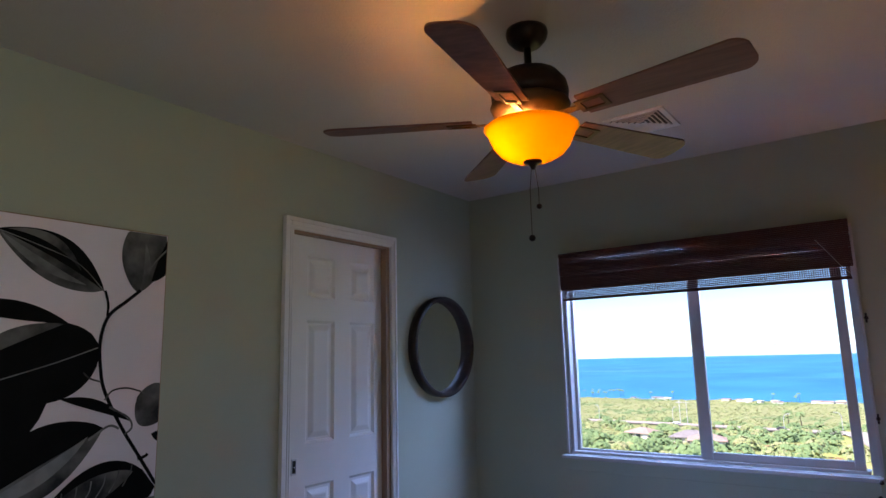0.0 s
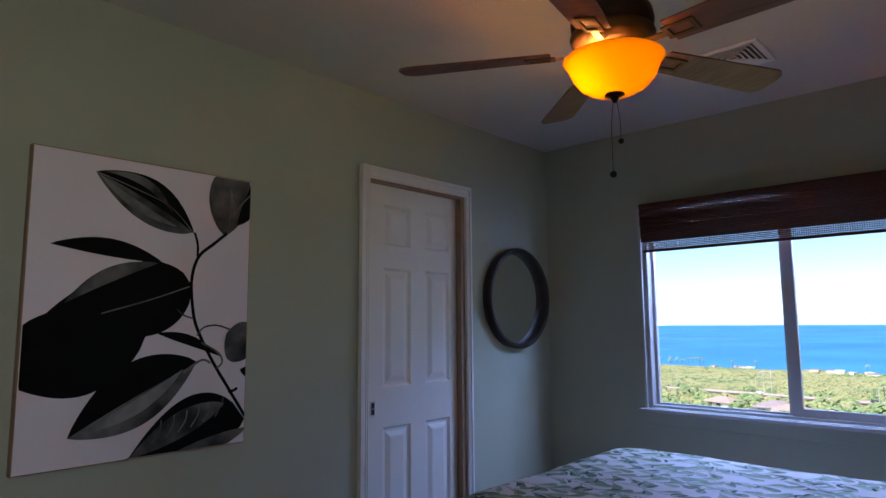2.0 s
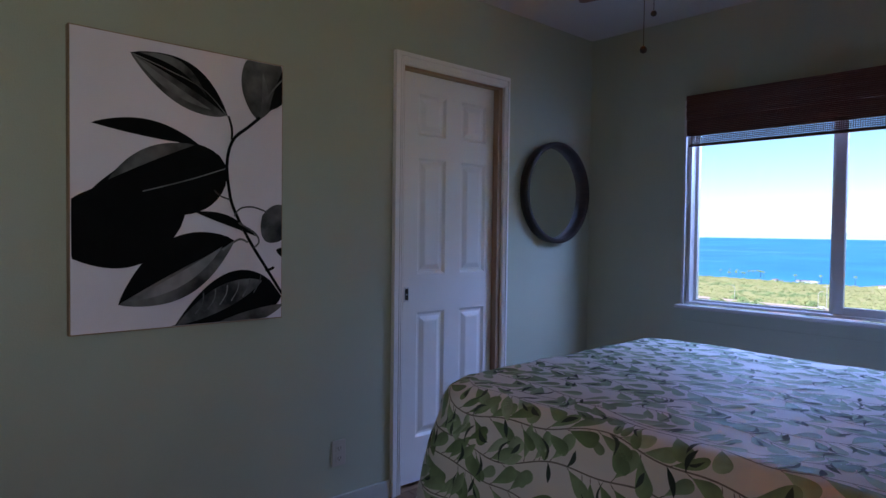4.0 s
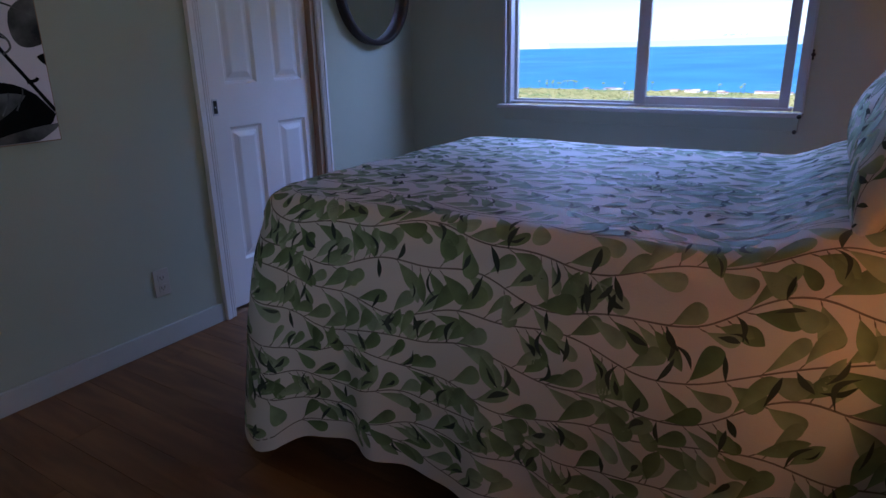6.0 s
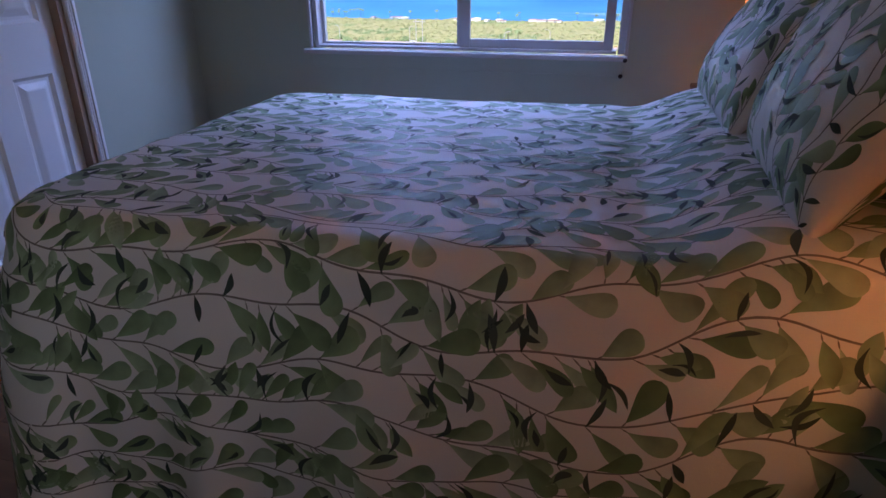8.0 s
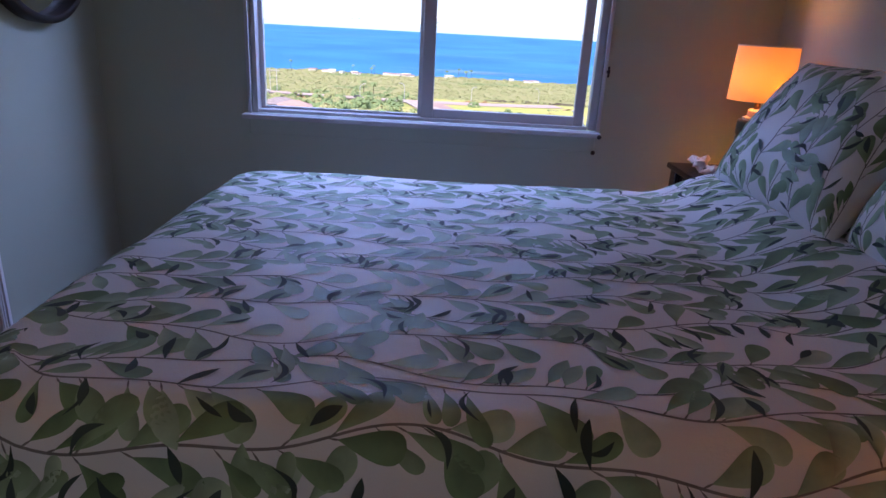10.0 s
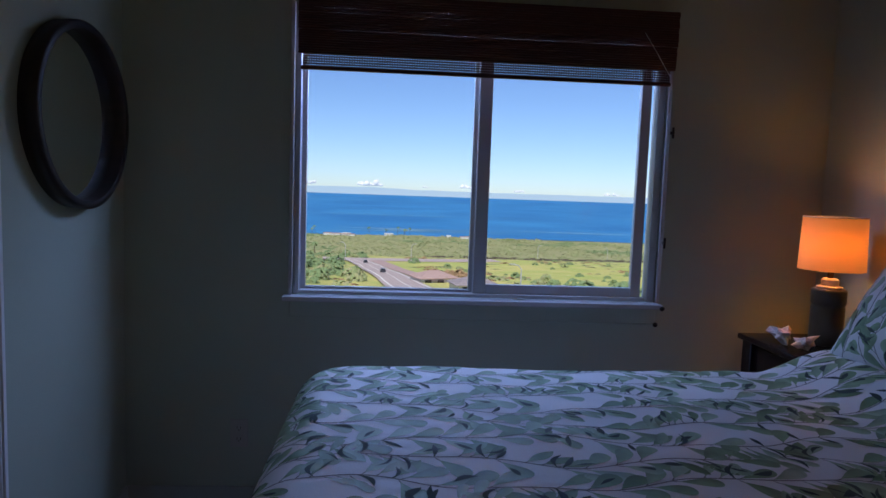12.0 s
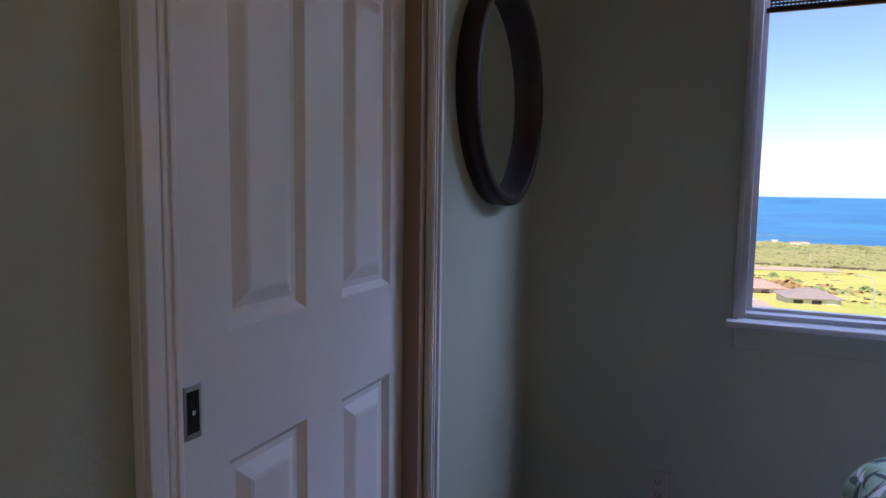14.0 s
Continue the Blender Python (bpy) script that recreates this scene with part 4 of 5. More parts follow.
# ---------------------------------------------------------------- nightstands and lamps
def nightstand(x0, x1, y0, y1, top, label):
    ob = thing("nightstand", label, "nightstand", "nightstands beside the bed")
    part("top", boxes((x0 - 0.015, x1, y0 - 0.015, y1 + 0.015, top - 0.022, top), bevel=0.006), M_ESPRESSO, ob)
    part("body", boxes((x0 + 0.03, x1, y0 + 0.01, y1 - 0.01, top - 0.17, top - 0.022), bevel=0.004), M_ESPRESSO, ob)
    d = part("drawer", boxes((x0 + 0.016, x0 + 0.03, y0 + 0.05, y1 - 0.05, top - 0.16, top - 0.035), bevel=0.004), M_ESPRESSO, ob, "glossy dark drawer front")
    part("drawer_knob", lathe([(0, 0.022), (0.010, 0.020), (0.013, 0.012), (0.006, 0.006), (0.006, 0), (0, 0)], 16, Matrix.Translation((x0 + 0.016, (y0 + y1) / 2, top - 0.105)) @ Matrix.Rotation(radians(-90), 4, "Y")), M_CHROME, d, "round metal knob", smooth=True)
    for sx, x in ((-1, x0 + 0.03), (1, x1 - 0.03)):
        for sy, y in ((-1, y0 + 0.03), (1, y1 - 0.03)):
            bm = bmesh.new()
            levels = [(top - 0.023, 0.030, 0.0), (top - 0.20, 0.030, 0.0), (top - 0.30, 0.029, 0.006), (0.34, 0.023, 0.010), (0.16, 0.018, 0.012), (0.05, 0.017, 0.022), (0.0, 0.021, 0.034)]
            rings = []
            for z, r, o in levels:
                cx, cy = x + sx * o, y + sy * o
                rings.append([bm.verts.new((cx + a * r, cy + b * r, z)) for a, b in ((-1, -1), (1, -1), (1, 1), (-1, 1))])
            for a, b in zip(rings, rings[1:]):
                for k in range(4):
                    bm.faces.new((a[k], a[(k + 1) % 4], b[(k + 1) % 4], b[k]))
            bm.faces.new(rings[0])
            bm.faces.new(rings[-1])
            bmesh.ops.bevel(bm, geom=bm.edges[:], offset=0.003, segments=1, affect="EDGES")
            part("leg", bm, M_ESPRESSO, ob)


nightstand(2.394, 2.780, -0.60, -0.182, 0.790, "dark espresso wooden nightstand between the bed and the window wall")
nightstand(2.512, 2.780, -2.66, -2.185, 0.800, "glossy dark wooden nightstand beside the bed")


def table_lamp(x, y, top):
    ob = thing("table_lamp", "lit table lamp with drum shade and dark ceramic base", "lamp", "bedside lamps", (x, y, top))
    part("base", lathe([(0, 0), (0.053, 0), (0.055, 0.01), (0.055, 0.138), (0.052, 0.144), (0.057, 0.150), (0.057, 0.196), (0.055, 0.202), (0, 0.202)], 32), M_CERAMIC, ob, "dark olive ceramic base", smooth=True)
    part("base_cap", lathe([(0, 0.2025), (0.042, 0.2025), (0.043, 0.212), (0.028, 0.216), (0.028, 0.236), (0.022, 0.242), (0, 0.242)], 28), M_CREAM, ob, "cream ceramic cap")
    part("neck", lathe([(0, 0.2425), (0.010, 0.2425), (0.010, 0.30), (0, 0.30)], 14), M_BRASS, ob)
    part("light_bulb", lathe([(0, 0.385), (0.015, 0.382), (0.026, 0.365), (0.026, 0.35), (0.014, 0.318), (0.012, 0.301), (0, 0.301)], 18), M_BULB, ob, smooth=True)
    part("shade", lathe([(0.108, 0.272), (0.102, 0.460), (0.1005, 0.460), (0.1065, 0.272), (0.108, 0.272)], 48), M_SHADE, ob, "glowing cream linen drum shade", smooth=True)
    part("shade_rim", lathe([(0.1032, 0.4585), (0.1032, 0.463), (0.0995, 0.463), (0.0995, 0.4585), (0.1032, 0.4585)], 48), M_CREAM, ob)


table_lamp(2.612, -0.342, 0.790)
table_lamp(2.64, -2.50, 0.800)


def spiky_shell(x, y, z, size, seed):
    ob = thing("seashell", "pale spiky seashell lying on the dark nightstand", "seashell", "seashells on the nightstand")
    r = random.Random(seed)
    bm = bmesh.new()
    bmesh.ops.create_icosphere(bm, subdivisions=2, radius=1)
    for v in bm.verts:
        k = 0.62 + 0.16 * noise.noise(v.co * 2 + Vector((seed, 0, 0)))
        v.co = Vector((v.co.x * k * 1.35, v.co.y * k * 0.8, v.co.z * k * 0.62))
    spikes = r.sample(list(bm.verts), 15)
    for v in spikes:
        v.co = v.co * r.uniform(1.6, 2.25)
    low = min(v.co.z for v in bm.verts)
    bmesh.ops.transform(bm, matrix=Matrix.Translation((x, y, z - low * size)) @ Matrix.Rotation(r.uniform(0, 3), 4, "Z") @ Matrix.Scale(size, 4), verts=bm.verts)
    part("shell", bm, M_SHELL, ob)


spiky_shell(2.440, -0.36, 0.790, 0.046, 3)
spiky_shell(2.462, -0.448, 0.790, 0.046, 5)

# ---------------------------------------------------------------- outside: hillside, coast, sea
YS = [-60, 0, 60, 137, 250, 500, 900, 940]
ZS = [-4, -5, -13, -22, -31, -47, -60, -62]


def land(x, y):
    return float(np.interp(y, YS, ZS)) + 1.2 * noise.noise(Vector((x * 0.012, y * 0.012, 3))) * min(1, max(0, (y - 40) / 60)) * min(1, max(0, (930 - y) / 60))


def shore(x):
    return 905 + 0.10 * -x + 25 * math.sin(x * 0.012) - max(0, x - 60) * 0.22


M_FIELD = mat("dry_grass", (0.54, 0.49, 0.18), 0.95, second=(0.35, 0.43, 0.12), vary=0.4, scale=0.05, spec=0.1)
_n, _l = M_FIELD.node_tree.nodes, M_FIELD.node_tree.links
_co, _sx, _mr, _mix = _n.new("ShaderNodeTexCoord"), _n.new("ShaderNodeSeparateXYZ"), _n.new("ShaderNodeMapRange"), _n.new("ShaderNodeMix")
_mix.data_type, _mr.inputs["From Min"].default_value, _mr.inputs["From Max"].default_value = "RGBA", 410, 450
_mix.inputs["B"].default_value = (0.32, 0.32, 0.16, 1)
_old = _n["Principled BSDF"].inputs["Base Color"].links[0].from_socket
_l.new(_co.outputs["Object"], _sx.inputs[0])
_l.new(_sx.outputs["Y"], _mr.inputs["Value"])
_l.new(_mr.outputs["Result"], _mix.inputs["Factor"])
_west, _wm = _n.new("ShaderNodeMapRange"), _n.new("ShaderNodeMix")
_wm.data_type, _west.inputs["From Min"].default_value, _west.inputs["From Max"].default_value = "RGBA", -12, -45
_wm.inputs["B"].default_value = (0.30, 0.31, 0.13, 1)
_l.new(_sx.outputs["X"], _west.inputs["Value"])
_l.new(_west.outputs["Result"], _wm.inputs["Factor"])
_l.new(_old, _wm.inputs["A"])
_l.new(_wm.outputs["Result"], _mix.inputs["A"])
_l.new(_mix.outputs["Result"], _n["Principled BSDF"].inputs["Base Color"])
M_ROAD = mat("faded_asphalt", (0.48, 0.39, 0.37), 0.9, vary=0.15, scale=0.4)
M_LINE = mat("road_paint", (0.8, 0.78, 0.74), 0.8, vary=0.1, scale=2)
M_ROCK = mat("lava_rock", (0.07, 0.06, 0.05), 0.95, second=(0.15, 0.13, 0.10), scale=0.6)
M_BUSH = island_mat("coast_scrub", [(0.25, 0.31, 0.13), (0.30, 0.34, 0.15), (0.36, 0.34, 0.19), (0.22, 0.29, 0.12)], 0.9)
M_GREEN = island_mat("green_trees", [(0.16, 0.24, 0.11), (0.18, 0.27, 0.12), (0.21, 0.29, 0.13)], 0.9)
M_RUST = island_mat("reddish_scrub", [(0.34, 0.20, 0.11), (0.28, 0.20, 0.10), (0.42, 0.26, 0.15)], 0.9)
M_TRUNK = mat("bark", (0.12, 0.09, 0.06), 0.9, vary=0.3, scale=2)
M_ROOF = mat("grey_shingles", (0.31, 0.27, 0.29), 0.85, vary=0.25, scale=1.2)
M_ROOF_TAN = mat("tan_shingles", (0.46, 0.32, 0.29), 0.85, vary=0.2, scale=1.2)
M_HOUSE = mat("house_paint", (0.62, 0.58, 0.52), 0.8, vary=0.08, scale=0.8)
M_WHITE = mat("white_building", (0.75, 0.74, 0.72), 0.7, vary=0.06, scale=0.5)
M_POLE = mat("galvanised_pole", (0.55, 0.55, 0.55), 0.5, 0.3, vary=0.1, scale=1)
M_CAR = mat("car_paint", (0.55, 0.57, 0.6), 0.3, vary=0.05, scale=1)
M_CAR_DARK = mat("dark_car_paint", (0.04, 0.04, 0.05), 0.3, vary=0.05, scale=1)
M_SEA = mat("sea_water", (0.014, 0.160, 0.40), 0.55, second=(0.030, 0.235, 0.50), scale=0.004, spec=0.25)
M_FOAM = mat("surf_streaks", (0.20, 0.42, 0.60), 0.8, vary=0.2, scale=0.01)
M_CLOUD_GLOW = mat("cloud_white_glow", (0.5, 0.5, 0.5), 1.0, vary=0.05, scale=0.002)
# emission added to the clouds to brighten their shaded undersides
M_CLOUD_GLOW.node_tree.nodes["Principled BSDF"].inputs["Emission Color"].default_value = (0.74, 0.86, 1.0, 1)
M_CLOUD_GLOW.node_tree.nodes["Principled BSDF"].inputs["Emission Strength"].default_value = 0.45

bm = bmesh.new()
gx = [-1500, -1000, -700, -500] + [-400 + 20 * k for k in range(41)] + [500, 700, 1000, 1500]
gy = [-60, -20, 0, 30, 60, 90] + [110 + 20 * k for k in range(35)] + [820, 850, 880, 900]
rows = []
for y in gy:
    rows.append([bm.verts.new((x, y if y < 890 else shore(x) - (0 if y == 900 else 8), land(x, min(y, 900)) if y < 900 else -61.5)) for x in gx])
grid_faces(bm, rows)
ground = structure(part("ground", bm, M_FIELD, smooth=True), "grassy hillside falling to the coast")

bm = bmesh.new()
rows = [[bm.verts.new((x * k, y, z)) for x in (-1, -0.4, -0.15, 0, 0.15, 0.4, 1)] for y, z, k in ((560, -61, 2500), (1500, -56.5, 3500), (3000, -46, 5000), (4900, -22, 6000))]
grid_faces(bm, rows)
sea = structure(part("water", bm, M_SEA), "deep blue sea reaching the horizon")
bm = bmesh.new()
rs = random.Random(77)
for k in range(26):
    y = 960 + 3400 * rs.random() ** 1.8
    x, w = rs.uniform(-0.75, 0.9) * y, rs.uniform(60, 380) * (y / 1500)
    z = float(np.interp(y, [560, 1500, 3000, 4900], [-61, -56.5, -46, -22])) + 0.4
    h = rs.uniform(14, 34) * (y / 1500)
    top, low = [], []
    for i in range(13):
        s = i / 12
        wv = h * math.sin(math.pi * s) * 0.5
        yy = y + 12 * math.sin(s * 4 + k) * (y / 2000)
        top.append(bm.verts.new((x + (s - 0.5) * w * 2, yy + wv, z)))
        low.append(bm.verts.new((x + (s - 0.5) * w * 2, yy - wv, z)))
    for i in range(12):
        bm.faces.new((low[i], low[i + 1], top[i + 1], top[i]))
structure(part("water_streaks", bm, M_FOAM, kind="stuff"), "paler wind streaks on the sea")


def clump(bm, x, y, z, wide, high, r, quads=26):
    """A shrub of many small leaf clumps on a dome, open and uneven."""
    for _ in range(quads):
        a, h = r.uniform(0, 6.283), r.random() ** 0.7
        rad = wide / 2 * math.sqrt(max(0, 1 - (h * 0.95) ** 2)) * r.uniform(0.65, 1.12)
        c = Vector((x + rad * math.cos(a), y + rad * math.sin(a), z + h * high))
        s = wide * r.uniform(0.08, 0.15)
        n = Vector((math.cos(a), math.sin(a), h * 1.6 + r.uniform(0.3, 0.9))).normalized()
        u = n.orthogonal().normalized()
        v = n.cross(u)
        t = r.uniform(0, 6.283)
        ring = [bm.verts.new(c + s * r.uniform(0.6, 1.2) * (math.cos(t + q * 1.2566) * u + math.sin(t + q * 1.2566) * v) - n * s * 0.25) for q in range(5)]
        mid = bm.verts.new(c + n * s * 0.35)
        for q in range(5):
            bm.faces.new((ring[q], ring[(q + 1) % 5], mid))


def in_road(x, y):
    mid = float(np.interp(x, [-420, -200, -90, -24, 60], [440, 398, 368, 350, 378]))
    return (abs(y - mid) < 17 and x < 70) or (150 < y < 352 and abs(x - float(np.interp(y, [150, 210, 300, 352], [8, 3, -9, -20]))) < 14)


wood, green, rust = bmesh.new(), bmesh.new(), bmesh.new()
r = random.Random(8)
for _ in range(11500):
    y = r.uniform(420, 890)
    x = r.uniform(-0.62, 0.95) * y
    if y > shore(x) - 14:
        continue
    w = r.uniform(3, 6.5) * (0.75 + y / 1800)
    clump(green if noise.noise(Vector((x * 0.012, y * 0.012, 9))) > 0.22 else wood, x, y, land(x, y) - 0.6, w, w * (r.uniform(0.14, 0.30) + max(0.0, noise.noise(Vector((x * 0.03, y * 0.03, 2)))) * (0.5 if x > -10 else 0.2)), r, 15)
for _ in range(1500):
    y = r.uniform(150, 418)
    x = r.uniform(-0.62, 0.8) * y
    meadow = x > 12 and y > 170
    if in_road(x, y) or y > 418 or (meadow and r.random() < 0.86) or (abs(x - 24) < 16 and y < 182):
        continue
    if not meadow and x > -20 and r.random() < 0.6:
        continue
    w = r.uniform(2.5, 8) if not meadow else r.uniform(2, 5)
    which = rust if abs(x - 14) < 12 and r.random() < 0.6 else (green if r.random() < 0.55 else wood)
    clump(which, x, y, land(x, y) - 0.4, w, w * r.uniform(0.35, 0.6), r, 56)
for _ in range(900):
    y = r.uniform(170, 425)
    x = r.uniform(-0.3, 0.8) * y
    if in_road(x, y) or noise.noise(Vector((x * 0.02, y * 0.02, 5))) < -0.05:
        continue
    w = r.uniform(2.5, 7)
    clump(wood if r.random() < 0.7 else rust, x, y, land(x, y) - 0.2, w, w * r.uniform(0.06, 0.16), r, 12)
for _ in range(60):
    x, y = r.uniform(6, 24), r.uniform(180, 240)
    if not in_road(x, y):
        w = r.uniform(3, 6)
        clump(rust, x, y, land(x, y) - 0.4, w, w * 0.55, r, 50)
for bm, m, lab in ((wood, M_BUSH, "dry green coastal scrub woods"), (green, M_GREEN, "dense green trees on the slope"), (rust, M_RUST, "reddish dry shrubs by the road")):
    tagged(part("shrubs", bm, m, kind="stuff"), lab, "shrubs")


def strip(name, pts, width, material, label, lift=0.25):
    bm = bmesh.new()
    P = [Vector((x, y, 0)) for x, y in pts]
    line = [P[i].lerp(P[i + 1], k / 12) for i in range(len(P) - 1) for k in range(12)] + [P[-1]]
    prev = None
    for i, p in enumerate(line):
        d = (line[min(i + 1, len(line) - 1)] - line[max(i - 1, 0)]).normalized()
        n = Vector((-d.y, d.x, 0)) * width / 2
        z = land(p.x, p.y) + lift
        pair = (bm.verts.new((p.x + n.x, p.y + n.y, z)), bm.verts.new((p.x - n.x, p.y - n.y, z)))
        if prev:
            bm.faces.new((prev[0], prev[1], pair[1], pair[0]))
        prev = pair
    return structure(part(name, bm, material), label)


strip("road_highway", [(-420, 440), (-200, 398), (-90, 368), (-24, 350), (60, 378)], 15, M_ROAD, "asphalt highway crossing the slope", 0.7)
strip("road_verge", [(-420, 428), (-200, 387), (-90, 357), (-34, 342)], 5, M_ROCK, "stony verge beside the highway", 0.6)
strip("road_side", [(-24, 352), (-13, 300), (-1, 210), (5, 150), (8, 110)], 12, M_ROAD, "side road coming up the slope", 0.6)
strip("road_line", [(-24, 345), (-13, 300), (-1, 210), (5, 150)], 0.35, M_LINE, "painted centre line", 0.75)
for side in (-4.6, 4.6):
    strip("road_line", [(-24 + side, 345), (-13 + side, 300), (-1 + side, 210), (5 + side, 150)], 0.6, M_LINE, "painted white edge line", 0.78)
strip("road_shoulder", [(-12, 344), (-3, 300), (9, 215), (12, 190)], 7, M_ROOF_TAN, "pale earth shoulder of the side road", 0.6)
bm = bmesh.new()
for k in range(60):
    x = 20 + k * 3.4
    y = 428 + 8 * math.sin(x * 0.01)
    box(bm, x - 1.8, x + 1.8, y - 0.6, y + 0.6, land(x, y) - 0.3, land(x, y) + r.uniform(0.9, 1.7))
tagged(part("rock_wall", bm, M_ROCK), "low dark lava rock wall across the meadow", "wall")


def house(x, y, w, d, h, turn, roof_material, label, lift=0.0):
    z = land(x, y) + lift
    ob = thing("house", label, "house", "houses down the slope", (x, y, z), radians(turn))
    part("walls", boxes((-w / 2, w / 2, -d / 2, d / 2, -2, h)), M_HOUSE, ob)
    bm = bmesh.new()
    e = 0.7
    c = [bm.verts.new((sx * (w / 2 + e), sy * (d / 2 + e), h)) for sx, sy in ((-1, -1), (1, -1), (1, 1), (-1, 1))]
    low = [bm.verts.new((v.co.x, v.co.y, h - 0.25)) for v in c]
    rise, k = d * 0.22, max(0.0, (w - d) / 2)
    a, b = bm.verts.new((-k, 0, h + rise)), bm.verts.new((k, 0, h + rise))
    for f in ((c[0], c[1], b, a), (c[1], c[2], b), (c[2], c[3], a, b), (c[3], c[0], a), low[::-1]):
        bm.faces.new(f)
    for q in range(4):
        bm.faces.new((c[q], low[q], low[(q + 1) % 4], c[(q + 1) % 4]))
    part("roof", bm, roof_material, ob)
    for q, xx in enumerate((-w * 0.3, w * 0.05, w * 0.33)):
        wd = part("garage_door" if q == 2 else "window", boxes((xx - w * 0.09, xx + w * 0.09, -d / 2 - 0.06, -d / 2, 0.2 if q == 2 else 0.9, h - 0.5)), M_WHITE if q == 2 else M_SOCKET, ob)


house(21, 164, 11, 8, 3.0, 12, M_ROOF, "single-storey house with a grey hip roof and white garage doors", -1.3)
house(42.0, 150, 12, 9, 3.0, -20, M_ROOF, "single-storey house with a grey hip roof", -2.5)
house(12.0, 196, 12, 9, 2.8, 20, M_ROOF_TAN, "single-storey house with a pinkish tan roof", -1.0)
house(-62, 225, 12, 9, 2.8, 5, M_ROOF, "single-storey house with a grey roof among trees")
house(-84, 240, 10, 8, 2.8, -15, M_ROOF_TAN, "single-storey house with a tan roof among trees")
house(-52, 205, 10, 8, 2.8, 15, M_ROOF_TAN, "single-storey house with a pinkish tan roof")
rb = random.Random(19)
for k in range(26):
    x = rb.choice((-92, -60, -150, -180, 80, -300, -15)) + rb.uniform(-26, 26)
    y = shore(x) - rb.uniform(30, 70)
    w, h = rb.uniform(4, 12), rb.uniform(1.0, 2.2)
    b = thing("coast_building", "long low white building at the shore", "building", "white buildings at the coast", (x, y, land(x, y) + 0.8), rb.uniform(-0.3, 0.3))
    part("walls", boxes((-w / 2, w / 2, -4, 4, -2, h), bevel=0.2), M_WHITE if k % 3 else M_HOUSE, b)
    part("roof", boxes((-w / 2 - 0.5, w / 2 + 0.5, -4.5, 4.5, h, h + 0.6), bevel=0.2), M_WHITE if k % 2 else M_ROOF_TAN, b)

# small cumulus clouds low over the horizon
bm = bmesh.new()
rc = random.Random(31)
for cx, size in ((-735, 42), (-690, 24), (-233, 46), (-190, 26), (515, 34), (560, 24), (-1740, 34), (-1690, 22), (-1480, 16), (-1430, 20), (-1180, 26), (-1120, 18), (-700, 14), (-260, 18), (180, 14), (900, 20), (1600, 24), (1660, 15), (2300, 26), (-2500, 28)):
    base = (40 if abs(cx) < 800 else 22) + rc.uniform(0, 10)
    for q in range(9):
        s, off = size * rc.uniform(0.25, 0.6), Vector((cx + rc.uniform(-1.8, 1.8) * size, 4780 + rc.uniform(-20, 20), base + size * rc.uniform(0, 0.7) ** 1.5))
        sub = bmesh.ops.create_icosphere(bm, subdivisions=2, radius=1)["verts"]
        for v in sub:
            v.co = off + v.co * s * (1 + 0.3 * noise.noise(v.co * 2.2 + off))
            v.co.z = max(v.co.z, base)
structure(part("backdrop_clouds", bm, M_CLOUD_GLOW, smooth=True, kind="stuff"), "small white clouds low over the sea")
# near-black base: the bank's daylight brightness is painted in as emission
M_BANK_GLOW = mat("glowing_cloud_bank", (0.05, 0.05, 0.05), 1.0)
M_BANK_GLOW.node_tree.nodes["Principled BSDF"].inputs["Emission Color"].default_value = (0.42, 0.62, 0.86, 1)
M_BANK_GLOW.node_tree.nodes["Principled BSDF"].inputs["Emission Strength"].default_value = 0.95
bm = bmesh.new()
line = [(-7000 + 60 * k, 24 + 16 * noise.noise(Vector((k * 0.05, 4, 0))) + 7 * noise.noise(Vector((k * 0.35, 9, 0)))) for k in range(235)]
grid_faces(bm, [[bm.verts.new((x, 4880 + dy, z if dy == 0 else -30)) for x, z in line] for dy in (-4, 0)])
structure(part("backdrop_cloud_bank", bm, M_BANK_GLOW, smooth=True), "pale blue cloud bank along the horizon")


def street_light(x, y, h, bend):
    z = land(x, y)
    ob = thing("street_light", "tall pale street light beside the road", "street light", "street lights along the roads")
    part("pole", tube([(x, y, z), (x, y, z + h * 0.8), (x + bend * 0.3, y, z + h * 0.95), (x + bend, y, z + h)], 0.16, 6), M_POLE, ob)
    part("lamp_head", boxes((x + bend - 0.7, x + bend + 0.7, y - 0.2, y + 0.2, z + h - 0.1, z + h + 0.12), bevel=0.05), M_POLE, ob)


for x, y, h, b in ((-52, 342, 9, 2.5), (-30, 362, 10, -2.5), (8, 372, 10, 2.5), (55, 440, 10, -2), (106, 470, 10, 2), (160, 470, 10, -2), (-118, 388, 10, 2), (-170, 402, 10, -2), (33, 160, 7, -2.5)):
    street_light(x, y, h, b)
for x in (-112, -108):
    p = thing("utility_pole", "tall pale wooden utility pole with cross arms", "utility pole", "utility poles by the highway")
    part("pole", tube([(x, 382, land(x, 382)), (x, 382, land(x, 382) + 14)], 0.22, 6), M_POLE, p)
    part("cross_arm", boxes((x - 1.8, x + 1.8, 381.8, 382.2, land(x, 382) + 12.6, land(x, 382) + 13)), M_POLE, p)


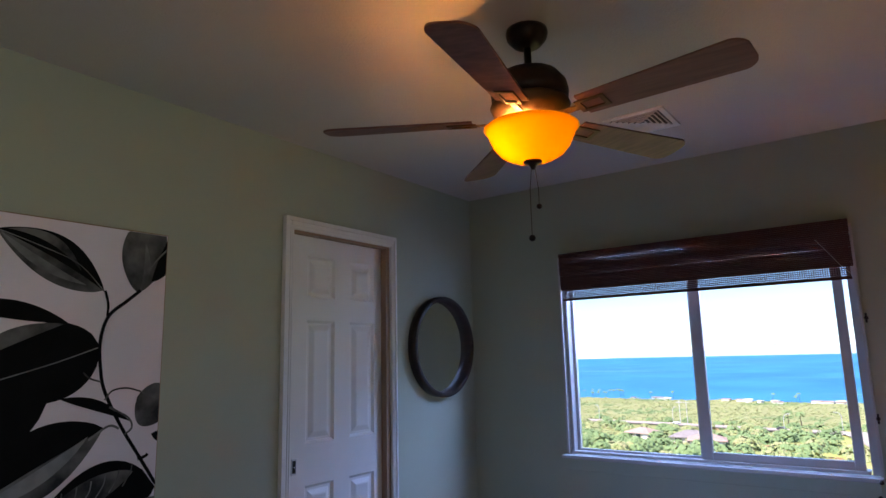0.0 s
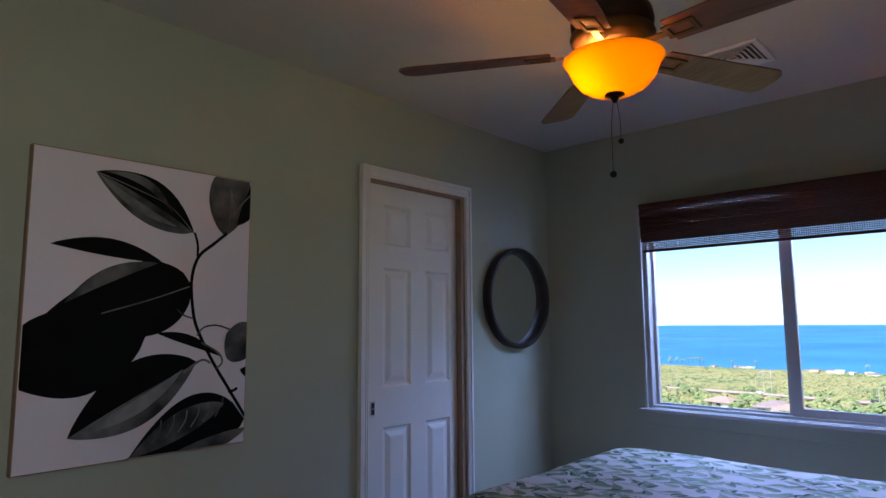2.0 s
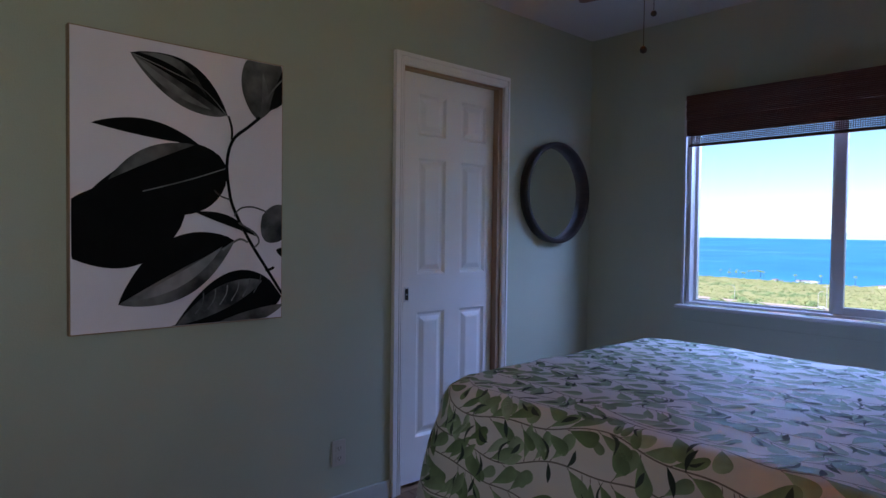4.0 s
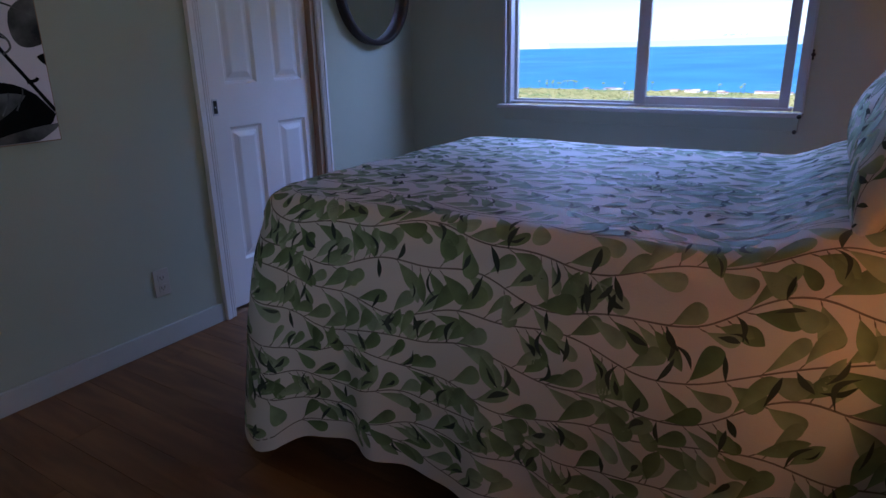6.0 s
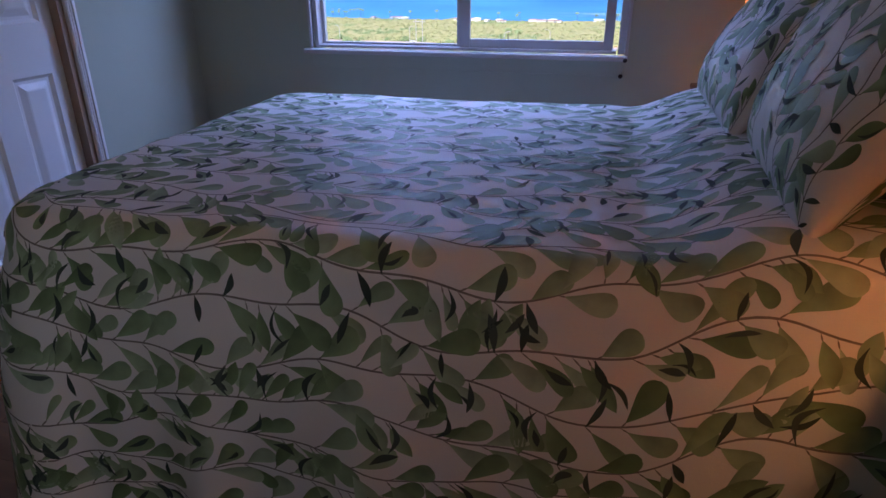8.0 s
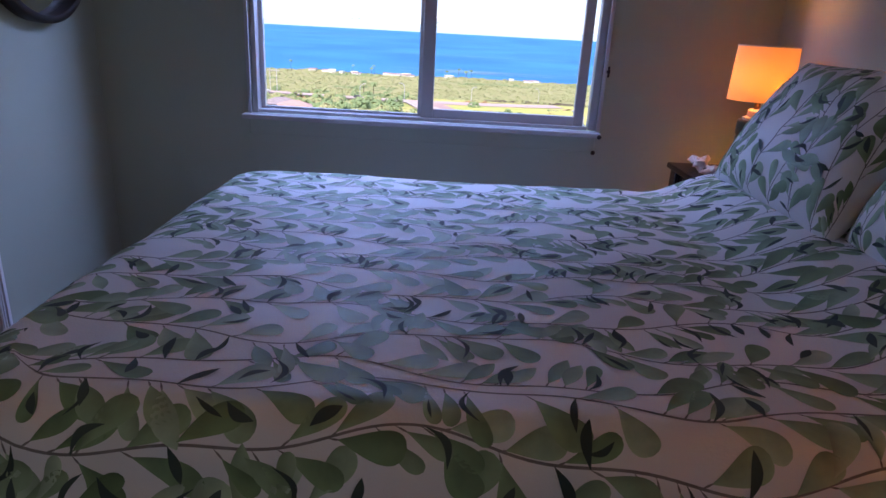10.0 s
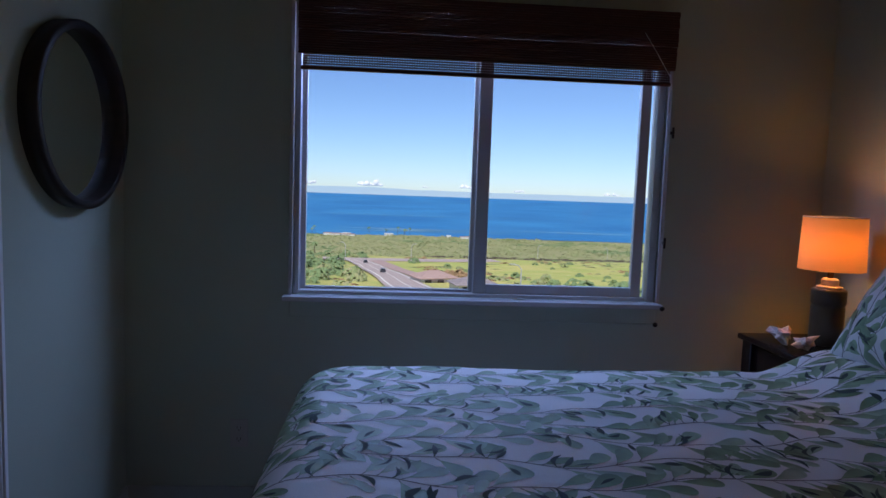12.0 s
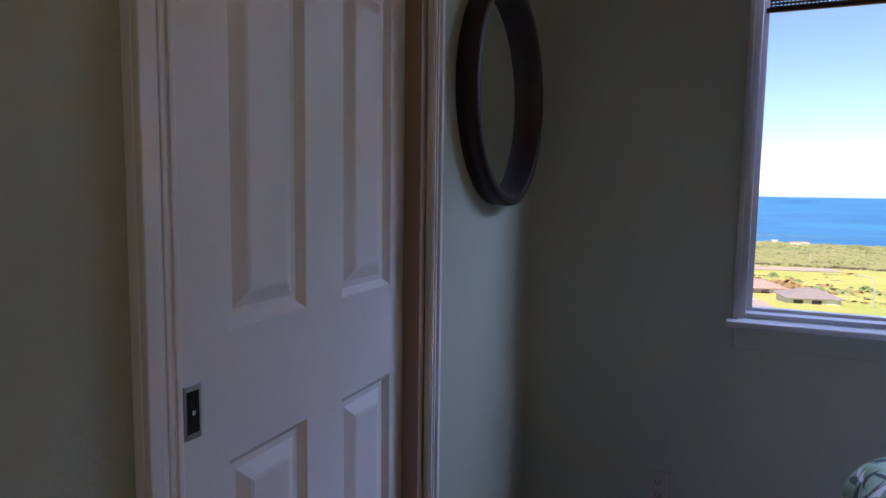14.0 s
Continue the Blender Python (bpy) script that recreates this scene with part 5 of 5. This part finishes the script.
def car(x, y, paint, label, turn):
    z = land(x, y) + 0.75
    ob = thing("car", label, "car", "cars on the roads", (x, y, z), radians(turn))
    part("body", boxes((-2.2, 2.2, -0.9, 0.9, 0.35, 0.95), (-1.3, 1.2, -0.8, 0.8, 0.95, 1.45), bevel=0.12), paint, ob)
    for sx in (-1.4, 1.4):
        for sy in (-0.85, 0.85):
            part("wheel", lathe([(0, -0.1), (0.33, -0.1), (0.33, 0.1), (0, 0.1)], 12, Matrix.Translation((sx, sy, 0.33)) @ Matrix.Rotation(radians(90), 4, "X")), M_SOCKET, ob)


car(-112, 374, M_CAR, "silver car on the highway", -4)
car(-72, 363, M_CAR, "silver car on the highway", -4)
car(-56, 359, M_CAR_DARK, "dark car on the highway", -4)
car(-16, 318, M_CAR_DARK, "dark car on the side road", 97)
car(-5.0, 235, M_CAR_DARK, "dark car on the side road", 97)


def palm(x, y, h, seed):
    z = land(x, y)
    q = random.Random(seed)
    ob = thing("palm_tree", "tall slender palm at the shore", "palm tree", "palms along the shore")
    lean = q.uniform(-1.5, 1.5)
    part("trunk", tube([(x, y, z - 0.5), (x + lean * 0.4, y, z + h * 0.5), (x + lean, y, z + h)], lambda s: 0.28 - 0.12 * s, 6), M_TRUNK, ob)
    bm = bmesh.new()
    for k in range(13):
        a = k * 0.4833 * 2 + q.uniform(-0.2, 0.2)
        up = q.uniform(-0.3, 0.9)
        prev = None
        for i in range(6):
            s = i / 5
            c = Vector((x + lean + math.cos(a) * 3.4 * s, y + math.sin(a) * 3.4 * s, z + h + up * 1.8 * s - 2.6 * s * s))
            wd = 0.42 * math.sin(math.pi * (0.12 + 0.8 * s))
            nn = Vector((-math.sin(a), math.cos(a), 0)) * wd
            pair = (bm.verts.new(c + nn - Vector((0, 0, wd * 0.7))), bm.verts.new(c), bm.verts.new(c - nn - Vector((0, 0, wd * 0.7))))
            if prev:
                bm.faces.new((prev[0], prev[1], pair[1], pair[0]))
                bm.faces.new((prev[1], prev[2], pair[2], pair[1]))
            prev = pair
    part("crown", bm, M_GREEN, ob)


for k in range(26):
    x = r.uniform(-420, 60) if k > 9 else r.uniform(-430, -350)
    palm(x, shore(x) - r.uniform(12, 40), r.uniform(8, 13), k)
palm(-58, 395, 10, 50)
palm(-52, 398, 9, 51)

# ---------------------------------------------------------------- floor planks, laid last
rp = random.Random(21)
meshes = {}
y = BACK
while y < 0:
    wide = min(0.127, -y)
    x = -rp.uniform(0, 1.1)
    while x < RX:
        x2 = min(x + 1.22, RX)
        x1 = max(x, 0.0)
        if x2 - x1 > 0.02:
            key = (round(x2 - x1, 3), round(wide, 3))
            if key not in meshes:
                bm = boxes((0, key[0] - 0.0012, 0, wide - 0.0012, -0.012, 0.0), bevel=0.0008)
                me = bpy.data.meshes.new("plank")
                bm.to_mesh(me)
                bm.free()
                me.materials.append(M_PLANK)
                meshes[key] = me
            p = new("plank", meshes[key])
            p.parent = floor
            p.location = (x1, y, 0)
        x += 1.22
    y += 0.127
